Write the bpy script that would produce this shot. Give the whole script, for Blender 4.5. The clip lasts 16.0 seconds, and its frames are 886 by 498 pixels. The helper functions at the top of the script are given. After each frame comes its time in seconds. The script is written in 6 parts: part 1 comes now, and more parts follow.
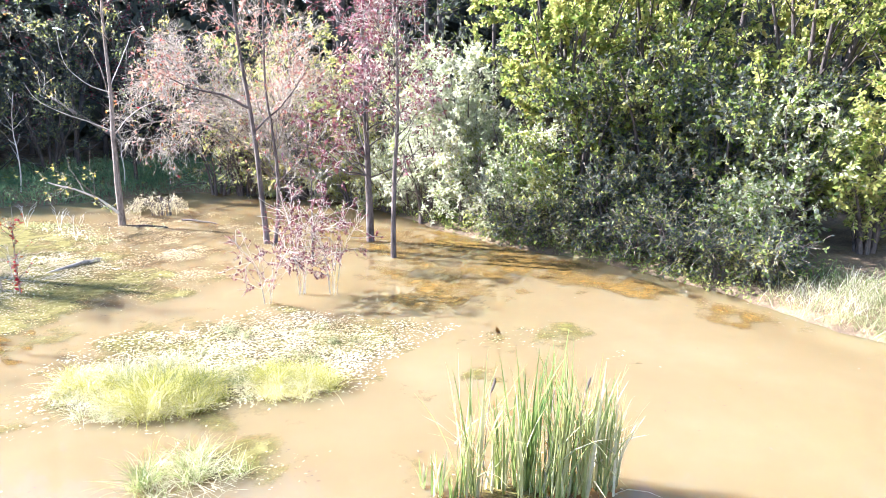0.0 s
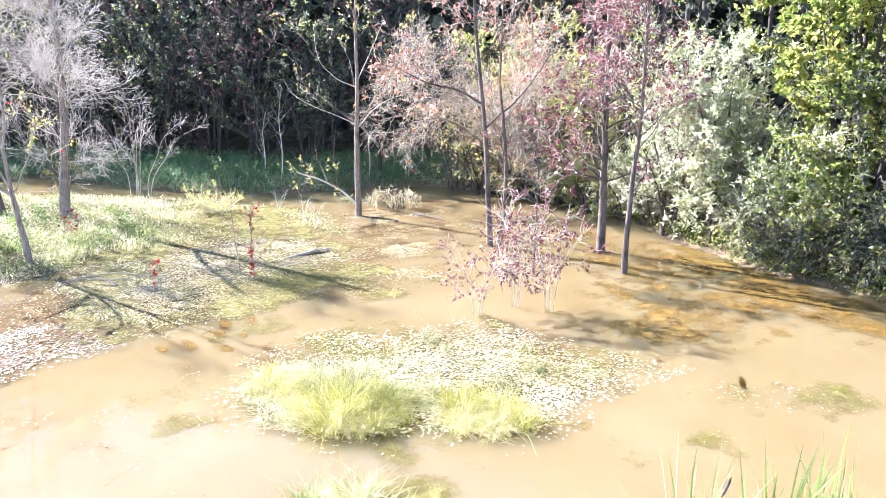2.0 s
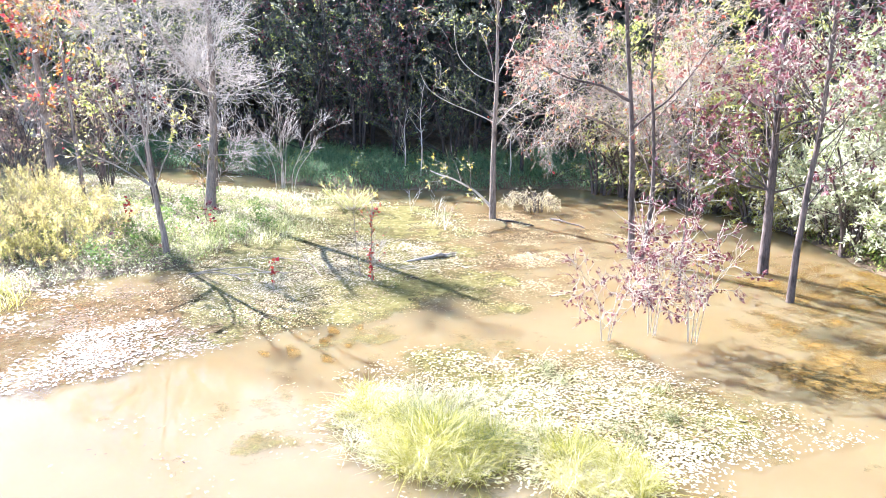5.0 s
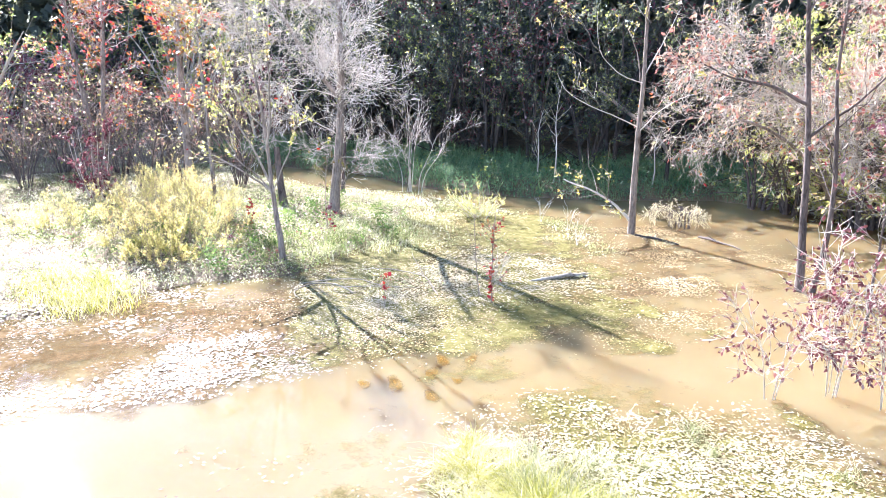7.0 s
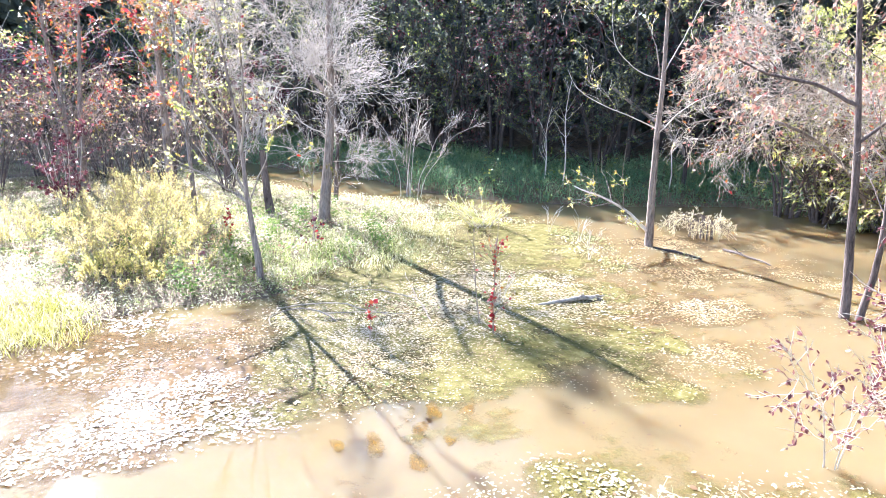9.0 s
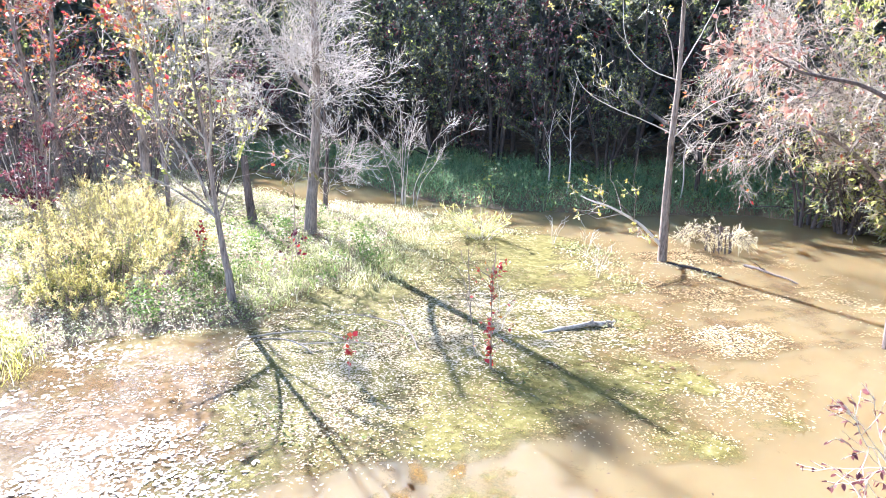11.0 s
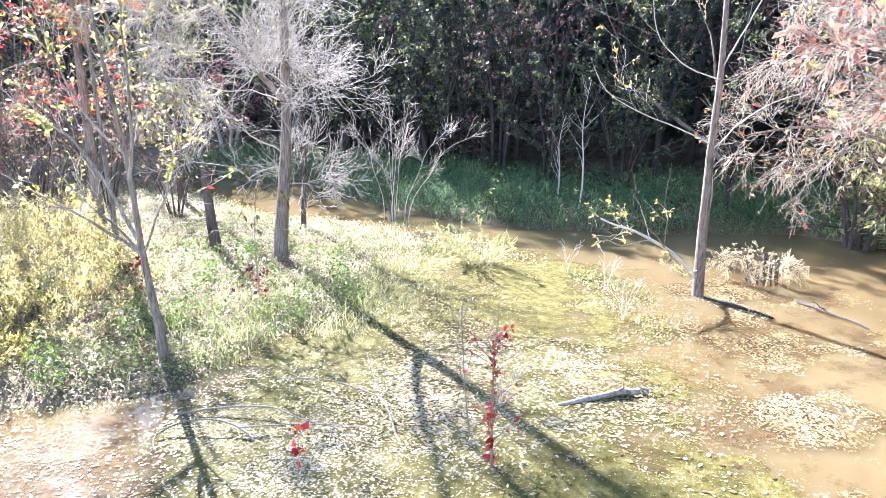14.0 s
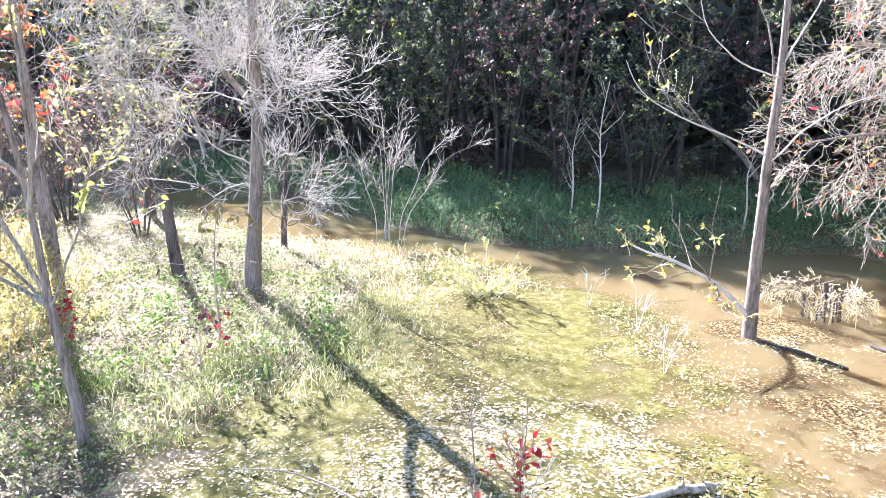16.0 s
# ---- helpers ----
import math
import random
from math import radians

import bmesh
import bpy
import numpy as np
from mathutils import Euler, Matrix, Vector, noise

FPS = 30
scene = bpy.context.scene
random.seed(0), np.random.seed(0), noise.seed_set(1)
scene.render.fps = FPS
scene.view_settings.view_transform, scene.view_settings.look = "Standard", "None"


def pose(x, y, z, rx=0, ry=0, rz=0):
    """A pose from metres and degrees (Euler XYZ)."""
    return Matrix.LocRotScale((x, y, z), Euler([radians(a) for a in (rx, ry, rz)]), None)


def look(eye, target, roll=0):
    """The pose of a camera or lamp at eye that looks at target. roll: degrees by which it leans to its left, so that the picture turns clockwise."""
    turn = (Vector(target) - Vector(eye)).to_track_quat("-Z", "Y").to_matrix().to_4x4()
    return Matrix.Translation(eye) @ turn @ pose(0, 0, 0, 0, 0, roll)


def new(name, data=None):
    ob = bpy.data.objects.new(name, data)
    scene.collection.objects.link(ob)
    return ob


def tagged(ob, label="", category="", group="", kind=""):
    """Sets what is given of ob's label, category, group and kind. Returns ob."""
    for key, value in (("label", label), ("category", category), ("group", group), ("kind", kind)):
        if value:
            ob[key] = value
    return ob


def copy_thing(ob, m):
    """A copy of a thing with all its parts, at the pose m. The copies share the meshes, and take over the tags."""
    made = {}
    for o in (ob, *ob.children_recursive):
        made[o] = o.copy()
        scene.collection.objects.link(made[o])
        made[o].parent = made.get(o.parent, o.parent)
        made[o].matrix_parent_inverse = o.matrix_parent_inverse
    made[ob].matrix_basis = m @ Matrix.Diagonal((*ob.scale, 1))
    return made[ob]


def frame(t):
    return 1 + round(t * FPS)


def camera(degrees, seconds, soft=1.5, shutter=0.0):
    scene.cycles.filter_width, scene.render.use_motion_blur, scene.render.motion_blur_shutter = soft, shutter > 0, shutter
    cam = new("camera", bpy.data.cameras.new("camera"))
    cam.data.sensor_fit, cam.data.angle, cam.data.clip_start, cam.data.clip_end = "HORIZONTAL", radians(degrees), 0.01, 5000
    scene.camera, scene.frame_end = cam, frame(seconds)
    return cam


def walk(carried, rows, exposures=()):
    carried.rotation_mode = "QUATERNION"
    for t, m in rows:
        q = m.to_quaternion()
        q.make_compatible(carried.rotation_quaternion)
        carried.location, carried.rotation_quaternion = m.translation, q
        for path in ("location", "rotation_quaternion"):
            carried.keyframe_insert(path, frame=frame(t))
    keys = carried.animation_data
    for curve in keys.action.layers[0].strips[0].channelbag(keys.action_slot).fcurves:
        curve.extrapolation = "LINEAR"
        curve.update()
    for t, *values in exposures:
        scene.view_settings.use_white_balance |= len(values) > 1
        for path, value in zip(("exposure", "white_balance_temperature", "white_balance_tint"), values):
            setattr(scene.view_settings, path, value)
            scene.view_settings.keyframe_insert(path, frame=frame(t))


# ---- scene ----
cam = camera(65.7, 16.0, 0.5)
PATH = [
    (0, (0.508, 0.497, 3.394), (0.645, 2.439, 2.937), 1.1),
    (0.5, (0.551, 0.771, 3.375), (0.459, 2.714, 2.911), 1.1),
    (1, (0.616, 1.092, 3.359), (0.19, 2.988, 2.888), 1.0),
    (1.5, (0.66, 1.406, 3.357), (0.179, 3.288, 2.883), 1.0),
    (2, (0.697, 1.721, 3.354), (0.148, 3.584, 2.875), 1.0),
    (2.5, (0.721, 2.003, 3.357), (0.066, 3.83, 2.874), 1.1),
    (3, (0.745, 2.248, 3.363), (-0.031, 4.025, 2.874), 1.0),
    (3.5, (0.768, 2.41, 3.363), (-0.126, 4.131, 2.872), 0.9),
    (4, (0.806, 2.451, 3.349), (-0.145, 4.141, 2.857), 0.8),
    (4.2, (0.802, 2.484, 3.344), (-0.147, 4.174, 2.85), 0.8),
    (6.3, (0.364, 3.393, 3.311), (-0.584, 5.083, 2.818), 1.0),
    (6.5, (0.304, 3.495, 3.31), (-0.707, 5.148, 2.816), 0.9),
    (7, (0.165, 3.774, 3.304), (-1.095, 5.246, 2.807), 0.7),
    (7.5, (-0.001, 4.055, 3.304), (-1.279, 5.51, 2.806), 0.7),
    (8, (-0.188, 4.333, 3.307), (-1.463, 5.79, 2.807), 0.7),
    (8.5, (-0.387, 4.595, 3.314), (-1.658, 6.055, 2.811), 0.6),
    (9, (-0.593, 4.887, 3.316), (-1.865, 6.344, 2.808), 0.6),
    (9.5, (-0.805, 5.188, 3.313), (-2.08, 6.644, 2.807), 0.6),
    (12, (-1.544, 6.279, 3.267), (-2.824, 7.73, 2.761), 0.5),
    (12.5, (-1.769, 6.574, 3.257), (-3.05, 8.026, 2.755), 0.5),
    (13, (-1.991, 6.864, 3.247), (-3.272, 8.315, 2.745), 0.5),
    (13.5, (-2.209, 7.151, 3.237), (-3.492, 8.6, 2.735), 0.4),
    (14, (-2.488, 7.479, 3.229), (-3.772, 8.928, 2.727), 0.5),
    (14.5, (-2.805, 7.85, 3.229), (-4.092, 9.297, 2.727), 0.5),
    (15, (-3.162, 8.249, 3.212), (-4.448, 9.695, 2.71), 0.4),
    (15.5, (-3.499, 8.628, 3.2), (-4.786, 10.077, 2.704), 0.3),
    (16, (-3.668, 8.782, 3.181), (-4.951, 10.234, 2.684), 0.3),
]
walk(cam, [(t, look(eye, target, roll)) for t, eye, target, roll in PATH])

# ---- light ----
EXPOSURE = 2.79
world = bpy.data.worlds.new("sky")
scene.world = world
world.use_nodes = True
wn = world.node_tree.nodes
sky = wn.new("ShaderNodeTexSky")
sky.sky_type = "NISHITA"
sky.sun_disc = False
sky.sun_elevation = radians(32)
sky.sun_rotation = radians(-73)
sky.air_density, sky.dust_density, sky.ozone_density = 1.0, 0.2, 1.0
wn["Background"].inputs["Strength"].default_value = 0.085
world.node_tree.links.new(sky.outputs["Color"], wn["Background"].inputs["Color"])
SUN_WAY = Vector((0.957 * math.cos(radians(32)), -0.29 * math.cos(radians(32)), -math.sin(radians(32))))
sun = new("sun", bpy.data.lights.new("sun", "SUN"))
sun.data.energy, sun.data.angle, sun.data.color = 5.0, radians(0.55), (1.0, 0.97, 0.92)
sun.matrix_world = look((-30, 10, 30), Vector((-30, 10, 30)) + SUN_WAY)
scene.view_settings.exposure = EXPOSURE
scene.view_settings.use_white_balance = True
scene.view_settings.white_balance_temperature, scene.view_settings.white_balance_tint = 5900, 18

RNG = np.random.default_rng(7)


# ---- materials ----
def nodes_of(name):
    m = bpy.data.materials.new(name)
    m.use_nodes = True
    t = m.node_tree
    return m, t.nodes, t.links, t.nodes["Principled BSDF"]


def ramp_node(nd, stops):
    r = nd.new("ShaderNodeValToRGB")
    el = r.color_ramp.elements
    while len(el) < len(stops):
        el.new(0.5)
    for e, (p, c) in zip(el, stops):
        e.position, e.color = p, (*c, 1)
    return r


def noise_node(nd, lk, scale, detail=4.0, rough=0.6, stretch=(1, 1, 1)):
    tc = nd.new("ShaderNodeNewGeometry")
    mp = nd.new("ShaderNodeMapping")
    mp.inputs["Scale"].default_value = stretch
    n = nd.new("ShaderNodeTexNoise")
    n.inputs["Scale"].default_value, n.inputs["Detail"].default_value, n.inputs["Roughness"].default_value = scale, detail, rough
    lk.new(tc.outputs["Position"], mp.inputs["Vector"])
    lk.new(mp.outputs["Vector"], n.inputs["Vector"])
    return n


def bump_of(nd, lk, b, height, strength, dist):
    bp = nd.new("ShaderNodeBump")
    bp.inputs["Strength"].default_value, bp.inputs["Distance"].default_value = strength, dist
    lk.new(height, bp.inputs["Height"])
    lk.new(bp.outputs["Normal"], b.inputs["Normal"])
    return bp


def leaf_mat(name, stops, through_light=0.35, rough=0.45, spec=0.4, random_object=False):
    """Thin leaf: colour by leaf and by patch, part of the light passes through it."""
    m, nd, lk, b = nodes_of(name)
    geo = nd.new("ShaderNodeNewGeometry")
    rnd = geo.outputs["Random Per Island"]
    if random_object:
        rnd = nd.new("ShaderNodeObjectInfo").outputs["Random"]
    n = noise_node(nd, lk, 0.9, 3.0)
    mix = nd.new("ShaderNodeMath")
    mix.operation = "MULTIPLY_ADD"
    mix.inputs[1].default_value = 0.62
    sub = nd.new("ShaderNodeMath")
    sub.operation = "MULTIPLY_ADD"
    sub.inputs[1].default_value, sub.inputs[2].default_value = 1.3, -0.45
    lk.new(n.outputs["Fac"], sub.inputs[0])
    lk.new(rnd, mix.inputs[0])
    lk.new(sub.outputs[0], mix.inputs[2])
    r = ramp_node(nd, stops)
    lk.new(mix.outputs[0], r.inputs["Fac"])
    fine = noise_node(nd, lk, 60, 2.0)
    hsv = nd.new("ShaderNodeHueSaturation")
    val = nd.new("ShaderNodeMapRange")
    val.inputs["To Min"].default_value, val.inputs["To Max"].default_value = 0.75, 1.25
    lk.new(fine.outputs["Fac"], val.inputs["Value"])
    lk.new(val.outputs["Result"], hsv.inputs["Value"])
    lk.new(r.outputs["Color"], hsv.inputs["Color"])
    lk.new(hsv.outputs["Color"], b.inputs["Base Color"])
    b.inputs["Roughness"].default_value = rough
    b.inputs["Specular IOR Level"].default_value = spec
    tr = nd.new("ShaderNodeBsdfTranslucent")
    lk.new(hsv.outputs["Color"], tr.inputs["Color"])
    ms = nd.new("ShaderNodeMixShader")
    ms.inputs["Fac"].default_value = through_light
    lk.new(b.outputs["BSDF"], ms.inputs[1])
    lk.new(tr.outputs["BSDF"], ms.inputs[2])
    lk.new(ms.outputs["Shader"], nd["Material Output"].inputs["Surface"])
    return m


def bark_mat(name, dark, light, scale=14.0, depth=0.02, stretch=0.14):
    m, nd, lk, b = nodes_of(name)
    n = noise_node(nd, lk, 3.2 * scale, 6.0, 0.7, (1, 1, stretch))
    n2 = noise_node(nd, lk, 2.2, 3.0)
    add = nd.new("ShaderNodeMath")
    add.operation = "MULTIPLY_ADD"
    add.inputs[1].default_value = 0.6
    lk.new(n2.outputs["Fac"], add.inputs[0])
    lk.new(n.outputs["Fac"], add.inputs[2])
    r = ramp_node(nd, [(0.62, dark), (0.8, tuple((a + c) / 2 for a, c in zip(dark, light))), (1.0, light)])
    lk.new(add.outputs[0], r.inputs["Fac"])
    lk.new(r.outputs["Color"], b.inputs["Base Color"])
    b.inputs["Roughness"].default_value = 0.85
    bump_of(nd, lk, b, n.outputs["Fac"], 1.0, depth)
    return m


def earth_mat():
    m, nd, lk, b = nodes_of("earth")
    n = noise_node(nd, lk, 1.3, 6.0)
    n2 = noise_node(nd, lk, 26.0, 5.0)
    add = nd.new("ShaderNodeMath")
    add.operation = "MULTIPLY_ADD"
    add.inputs[1].default_value = 0.7
    lk.new(n2.outputs["Fac"], add.inputs[0])
    lk.new(n.outputs["Fac"], add.inputs[2])
    r = ramp_node(nd, [(0.55, (0.05, 0.035, 0.022)), (0.8, (0.14, 0.095, 0.055)), (1.0, (0.26, 0.185, 0.11)), (1.15, (0.14, 0.15, 0.05))])
    lk.new(add.outputs[0], r.inputs["Fac"])
    lk.new(r.outputs["Color"], b.inputs["Base Color"])
    b.inputs["Roughness"].default_value = 0.9
    bump_of(nd, lk, b, n2.outputs["Fac"], 0.7, 0.05)
    return m


def water_mat():
    """Muddy water: silt gives the body colour, the surface mirrors."""
    m, nd, lk, b = nodes_of("muddy_water")
    n = noise_node(nd, lk, 0.35, 4.0)
    r = ramp_node(nd, [(0.3, (0.166, 0.122, 0.060)), (0.55, (0.190, 0.144, 0.076)), (0.75, (0.214, 0.168, 0.095))])
    lk.new(n.outputs["Fac"], r.inputs["Fac"])
    lk.new(r.outputs["Color"], b.inputs["Base Color"])
    b.inputs["Roughness"].default_value = 0.03
    b.inputs["IOR"].default_value = 1.33
    b.inputs["Subsurface Weight"].default_value = 1.0
    b.inputs["Subsurface Radius"].default_value = (1.0, 0.7, 0.45)
    b.inputs["Subsurface Scale"].default_value = 1.2
    w = noise_node(nd, lk, 5.0, 2.0)
    bump_of(nd, lk, b, w.outputs["Fac"], 0.06, 0.02)
    return m


def algae_mat(name, stops, scale=7.0, wet=False):
    m, nd, lk, b = nodes_of(name)
    n = noise_node(nd, lk, scale, 7.0, 0.7)
    r = ramp_node(nd, stops)
    lk.new(n.outputs["Fac"], r.inputs["Fac"])
    lk.new(r.outputs["Color"], b.inputs["Base Color"])
    b.inputs["Roughness"].default_value = 0.02 if wet else 0.7
    b.inputs["Specular IOR Level"].default_value = 0.1 if wet else 0.04
    n2 = noise_node(nd, lk, 45.0, 4.0)
    bump_of(nd, lk, b, n2.outputs["Fac"], 0.0 if wet else 0.8, 0.02)
    at = nd.new("ShaderNodeAttribute")
    at.attribute_name = "thick"
    n3 = noise_node(nd, lk, 11.0, 8.0, 0.75)
    ad = nd.new("ShaderNodeMath")
    ad.operation = "MULTIPLY_ADD"
    ad.inputs[1].default_value = 1.1
    lk.new(n3.outputs["Fac"], ad.inputs[0])
    lk.new(at.outputs["Fac"], ad.inputs[2])
    cover = nd.new("ShaderNodeMapRange")
    cover.inputs["From Min"].default_value, cover.inputs["From Max"].default_value, cover.inputs["To Max"].default_value = 0.4, 0.95, 0.97
    lk.new(ad.outputs[0], cover.inputs["Value"])
    lk.new(cover.outputs["Result"], b.inputs["Alpha"])
    return m


M_EARTH, M_WATER = earth_mat(), water_mat()
M_BARK_GREY = bark_mat("grey_bark", (0.085, 0.063, 0.052), (0.41, 0.33, 0.28))
M_BARK_BROWN = bark_mat("brown_bark", (0.032, 0.023, 0.022), (0.20, 0.155, 0.14))
M_BARK_DARK = bark_mat("dark_bark", (0.022, 0.017, 0.016), (0.105, 0.082, 0.072))
M_TWIG_PALE = bark_mat("pale_twig", (0.42, 0.365, 0.32), (0.74, 0.685, 0.63), 40.0, 0.004)
M_TWIG_BROWN = bark_mat("brown_twig", (0.20, 0.14, 0.11), (0.46, 0.37, 0.31), 40.0, 0.004)
M_TWIG_TAN = bark_mat("tan_twig", (0.33, 0.275, 0.225), (0.66, 0.60, 0.515), 40.0, 0.004)
M_VINE_STEM = bark_mat("dry_vine_stem", (0.50, 0.42, 0.27), (0.80, 0.72, 0.54), 40.0, 0.004)
M_LOG = bark_mat("bleached_log", (0.12, 0.085, 0.06), (0.62, 0.545, 0.45), 6.0, 0.012, 1.0)
M_DEADWOOD = bark_mat("weathered_wood", (0.11, 0.078, 0.058), (0.54, 0.47, 0.39), 20.0, 0.01)
M_LEAF_GREEN = leaf_mat("green_leaf", [(0.1, (0.085, 0.145, 0.035)), (0.35, (0.18, 0.265, 0.058)), (0.6, (0.34, 0.39, 0.10)), (0.85, (0.50, 0.48, 0.17))], 0.6, 0.35, 0.6)
# deep green with bank shade and bluish forest haze mixed into the colour
M_LEAF_SHADE = leaf_mat("shade_green_leaf", [(0.1, (0.066, 0.076, 0.069)), (0.45, (0.108, 0.126, 0.106)), (0.75, (0.165, 0.175, 0.128)), (1.0, (0.27, 0.25, 0.13))], 0.5, 0.6, 0.12)
M_LEAF_PLUM = leaf_mat("plum_leaf", [(0.1, (0.06, 0.014, 0.022)), (0.4, (0.14, 0.040, 0.052)), (0.75, (0.26, 0.105, 0.115)), (1.0, (0.46, 0.30, 0.28))], 0.4, 0.4, 0.3)
M_LEAF_PALE = leaf_mat("pale_willow_leaf", [(0.1, (0.27, 0.32, 0.16)), (0.45, (0.47, 0.51, 0.33)), (0.75, (0.64, 0.64, 0.50)), (1.0, (0.70, 0.64, 0.56))], 0.6, 0.3, 0.7)
M_LEAF_YELLOW = leaf_mat("yellow_green_leaf", [(0.1, (0.23, 0.28, 0.06)), (0.5, (0.45, 0.47, 0.14)), (0.8, (0.60, 0.55, 0.22)), (1.0, (0.58, 0.42, 0.16))], 0.62)
M_LEAF_CREAM = leaf_mat("cream_fallen_leaf", [(0.05, (0.13, 0.085, 0.045)), (0.3, (0.29, 0.23, 0.135)), (0.6, (0.42, 0.36, 0.24)), (1.0, (0.60, 0.535, 0.42))], 0.1, 0.5, 0.2)
M_LEAF_AUTUMN = leaf_mat("autumn_leaf", [(0.1, (0.20, 0.20, 0.04)), (0.3, (0.42, 0.24, 0.05)), (0.5, (0.48, 0.15, 0.05)), (0.7, (0.46, 0.055, 0.05)), (1.0, (0.38, 0.03, 0.07))], 0.45)
# the last, greyish pink stop paints highlights on the red leaves
M_LEAF_PURPLE = leaf_mat("purple_red_leaf", [(0.1, (0.085, 0.018, 0.026)), (0.4, (0.19, 0.055, 0.068)), (0.7, (0.32, 0.145, 0.15)), (1.0, (0.56, 0.42, 0.41))], 0.25, 0.25, 1.0)
M_LEAF_PINK = leaf_mat("dusty_red_leaf", [(0.1, (0.23, 0.06, 0.055)), (0.4, (0.36, 0.15, 0.115)), (0.7, (0.46, 0.28, 0.20)), (1.0, (0.56, 0.47, 0.31))], 0.38, 0.3, 0.6)
M_LEAF_SCARLET = leaf_mat("scarlet_leaf", [(0.1, (0.26, 0.015, 0.025)), (0.5, (0.38, 0.025, 0.035)), (0.8, (0.42, 0.08, 0.03)), (1.0, (0.45, 0.25, 0.05))], 0.35)
M_LEAF_TAN = leaf_mat("fallen_leaf", [(0.05, (0.06, 0.034, 0.019)), (0.28, (0.165, 0.105, 0.048)), (0.52, (0.32, 0.235, 0.115)), (0.78, (0.47, 0.395, 0.235)), (1.0, (0.60, 0.54, 0.43))], 0.12, 0.5, 0.2)
M_LEAF_OLIVE = leaf_mat("olive_leaf", [(0.1, (0.06, 0.06, 0.025)), (0.5, (0.12, 0.11, 0.04)), (0.9, (0.22, 0.17, 0.06))], 0.3)
M_LEAF_BROWN = leaf_mat("brown_fallen_leaf", [(0.05, (0.05, 0.028, 0.018)), (0.4, (0.10, 0.06, 0.035)), (0.7, (0.18, 0.12, 0.075)), (1.0, (0.34, 0.27, 0.19))], 0.1, 0.6, 0.15)
# wet leaves whose whitish grey stops carry the sun's glare off the water
M_LEAF_GLARE = leaf_mat("glare_pale_leaf", [(0.05, (0.085, 0.052, 0.040)), (0.35, (0.19, 0.145, 0.118)), (0.7, (0.34, 0.30, 0.27)), (1.0, (0.50, 0.46, 0.43))], 0.05, 0.5, 0.15)
M_GRASS_LIME = leaf_mat("lime_grass", [(0.05, (0.07, 0.095, 0.012)), (0.3, (0.27, 0.28, 0.032)), (0.55, (0.50, 0.47, 0.10)), (0.8, (0.72, 0.67, 0.38))], 0.6)
M_GRASS_GREEN = leaf_mat("green_grass", [(0.1, (0.06, 0.13, 0.03)), (0.5, (0.13, 0.22, 0.05)), (0.8, (0.24, 0.31, 0.09)), (1.0, (0.40, 0.38, 0.18))], 0.5)
M_GRASS_BANK = leaf_mat("shaded_bank_grass", [(0.1, (0.085, 0.17, 0.085)), (0.5, (0.17, 0.29, 0.14)), (0.9, (0.32, 0.42, 0.19))], 0.5)
M_GRASS_PALE = leaf_mat("pale_herb", [(0.1, (0.10, 0.14, 0.05)), (0.35, (0.285, 0.305, 0.135)), (0.6, (0.49, 0.48, 0.285)), (0.85, (0.70, 0.655, 0.545))], 0.6)
M_HERB_FRESH = leaf_mat("fresh_herb", [(0.1, (0.075, 0.135, 0.032)), (0.35, (0.235, 0.29, 0.08)), (0.6, (0.43, 0.45, 0.19)), (0.85, (0.67, 0.63, 0.44))], 0.6)
M_LEAF_GOLD = leaf_mat("golden_leaf", [(0.1, (0.34, 0.30, 0.06)), (0.45, (0.50, 0.40, 0.09)), (0.75, (0.60, 0.50, 0.18)), (1.0, (0.50, 0.28, 0.09))], 0.45)
M_GRASS_STRAW = leaf_mat("straw_grass", [(0.1, (0.34, 0.29, 0.15)), (0.5, (0.54, 0.48, 0.29)), (0.9, (0.68, 0.63, 0.45))], 0.3)
M_GOLDENROD = leaf_mat("goldenrod", [(0.1, (0.38, 0.37, 0.09)), (0.4, (0.64, 0.575, 0.19)), (0.65, (0.78, 0.70, 0.33)), (1.0, (0.72, 0.46, 0.18))], 0.68)
M_VINE_DRY = leaf_mat("dry_vine_leaf", [(0.1, (0.46, 0.37, 0.18)), (0.5, (0.66, 0.58, 0.34)), (0.9, (0.80, 0.74, 0.52))], 0.6)
M_LEAF_FLOAT = leaf_mat("single_floating_leaf", [(0.05, (0.07, 0.035, 0.02)), (0.3, (0.18, 0.11, 0.055)), (0.55, (0.36, 0.28, 0.15)), (0.85, (0.58, 0.52, 0.40))], 0.12, 0.35, 0.5, True)
M_CATTAIL = leaf_mat("cattail_leaf", [(0.05, (0.09, 0.17, 0.04)), (0.35, (0.24, 0.30, 0.095)), (0.6, (0.44, 0.44, 0.19)), (0.85, (0.70, 0.63, 0.44))], 0.4, 0.3, 0.5, True)
M_ALGAE = algae_mat("green_weed", [(0.3, (0.074, 0.065, 0.018)), (0.48, (0.133, 0.118, 0.036)), (0.62, (0.208, 0.187, 0.074)), (0.78, (0.35, 0.32, 0.21))])
# golden brown for sunken weed and for shadows painted on the water
M_WEED_SHADE = algae_mat("sunken_weed_and_shade", [(0.3, (0.105, 0.058, 0.014)), (0.5, (0.160, 0.098, 0.028)), (0.7, (0.215, 0.150, 0.056))], wet=True)
M_ALGAE_BROWN = algae_mat("brown_weed", [(0.3, (0.075, 0.048, 0.024)), (0.5, (0.13, 0.088, 0.046)), (0.7, (0.20, 0.145, 0.085))], wet=True)


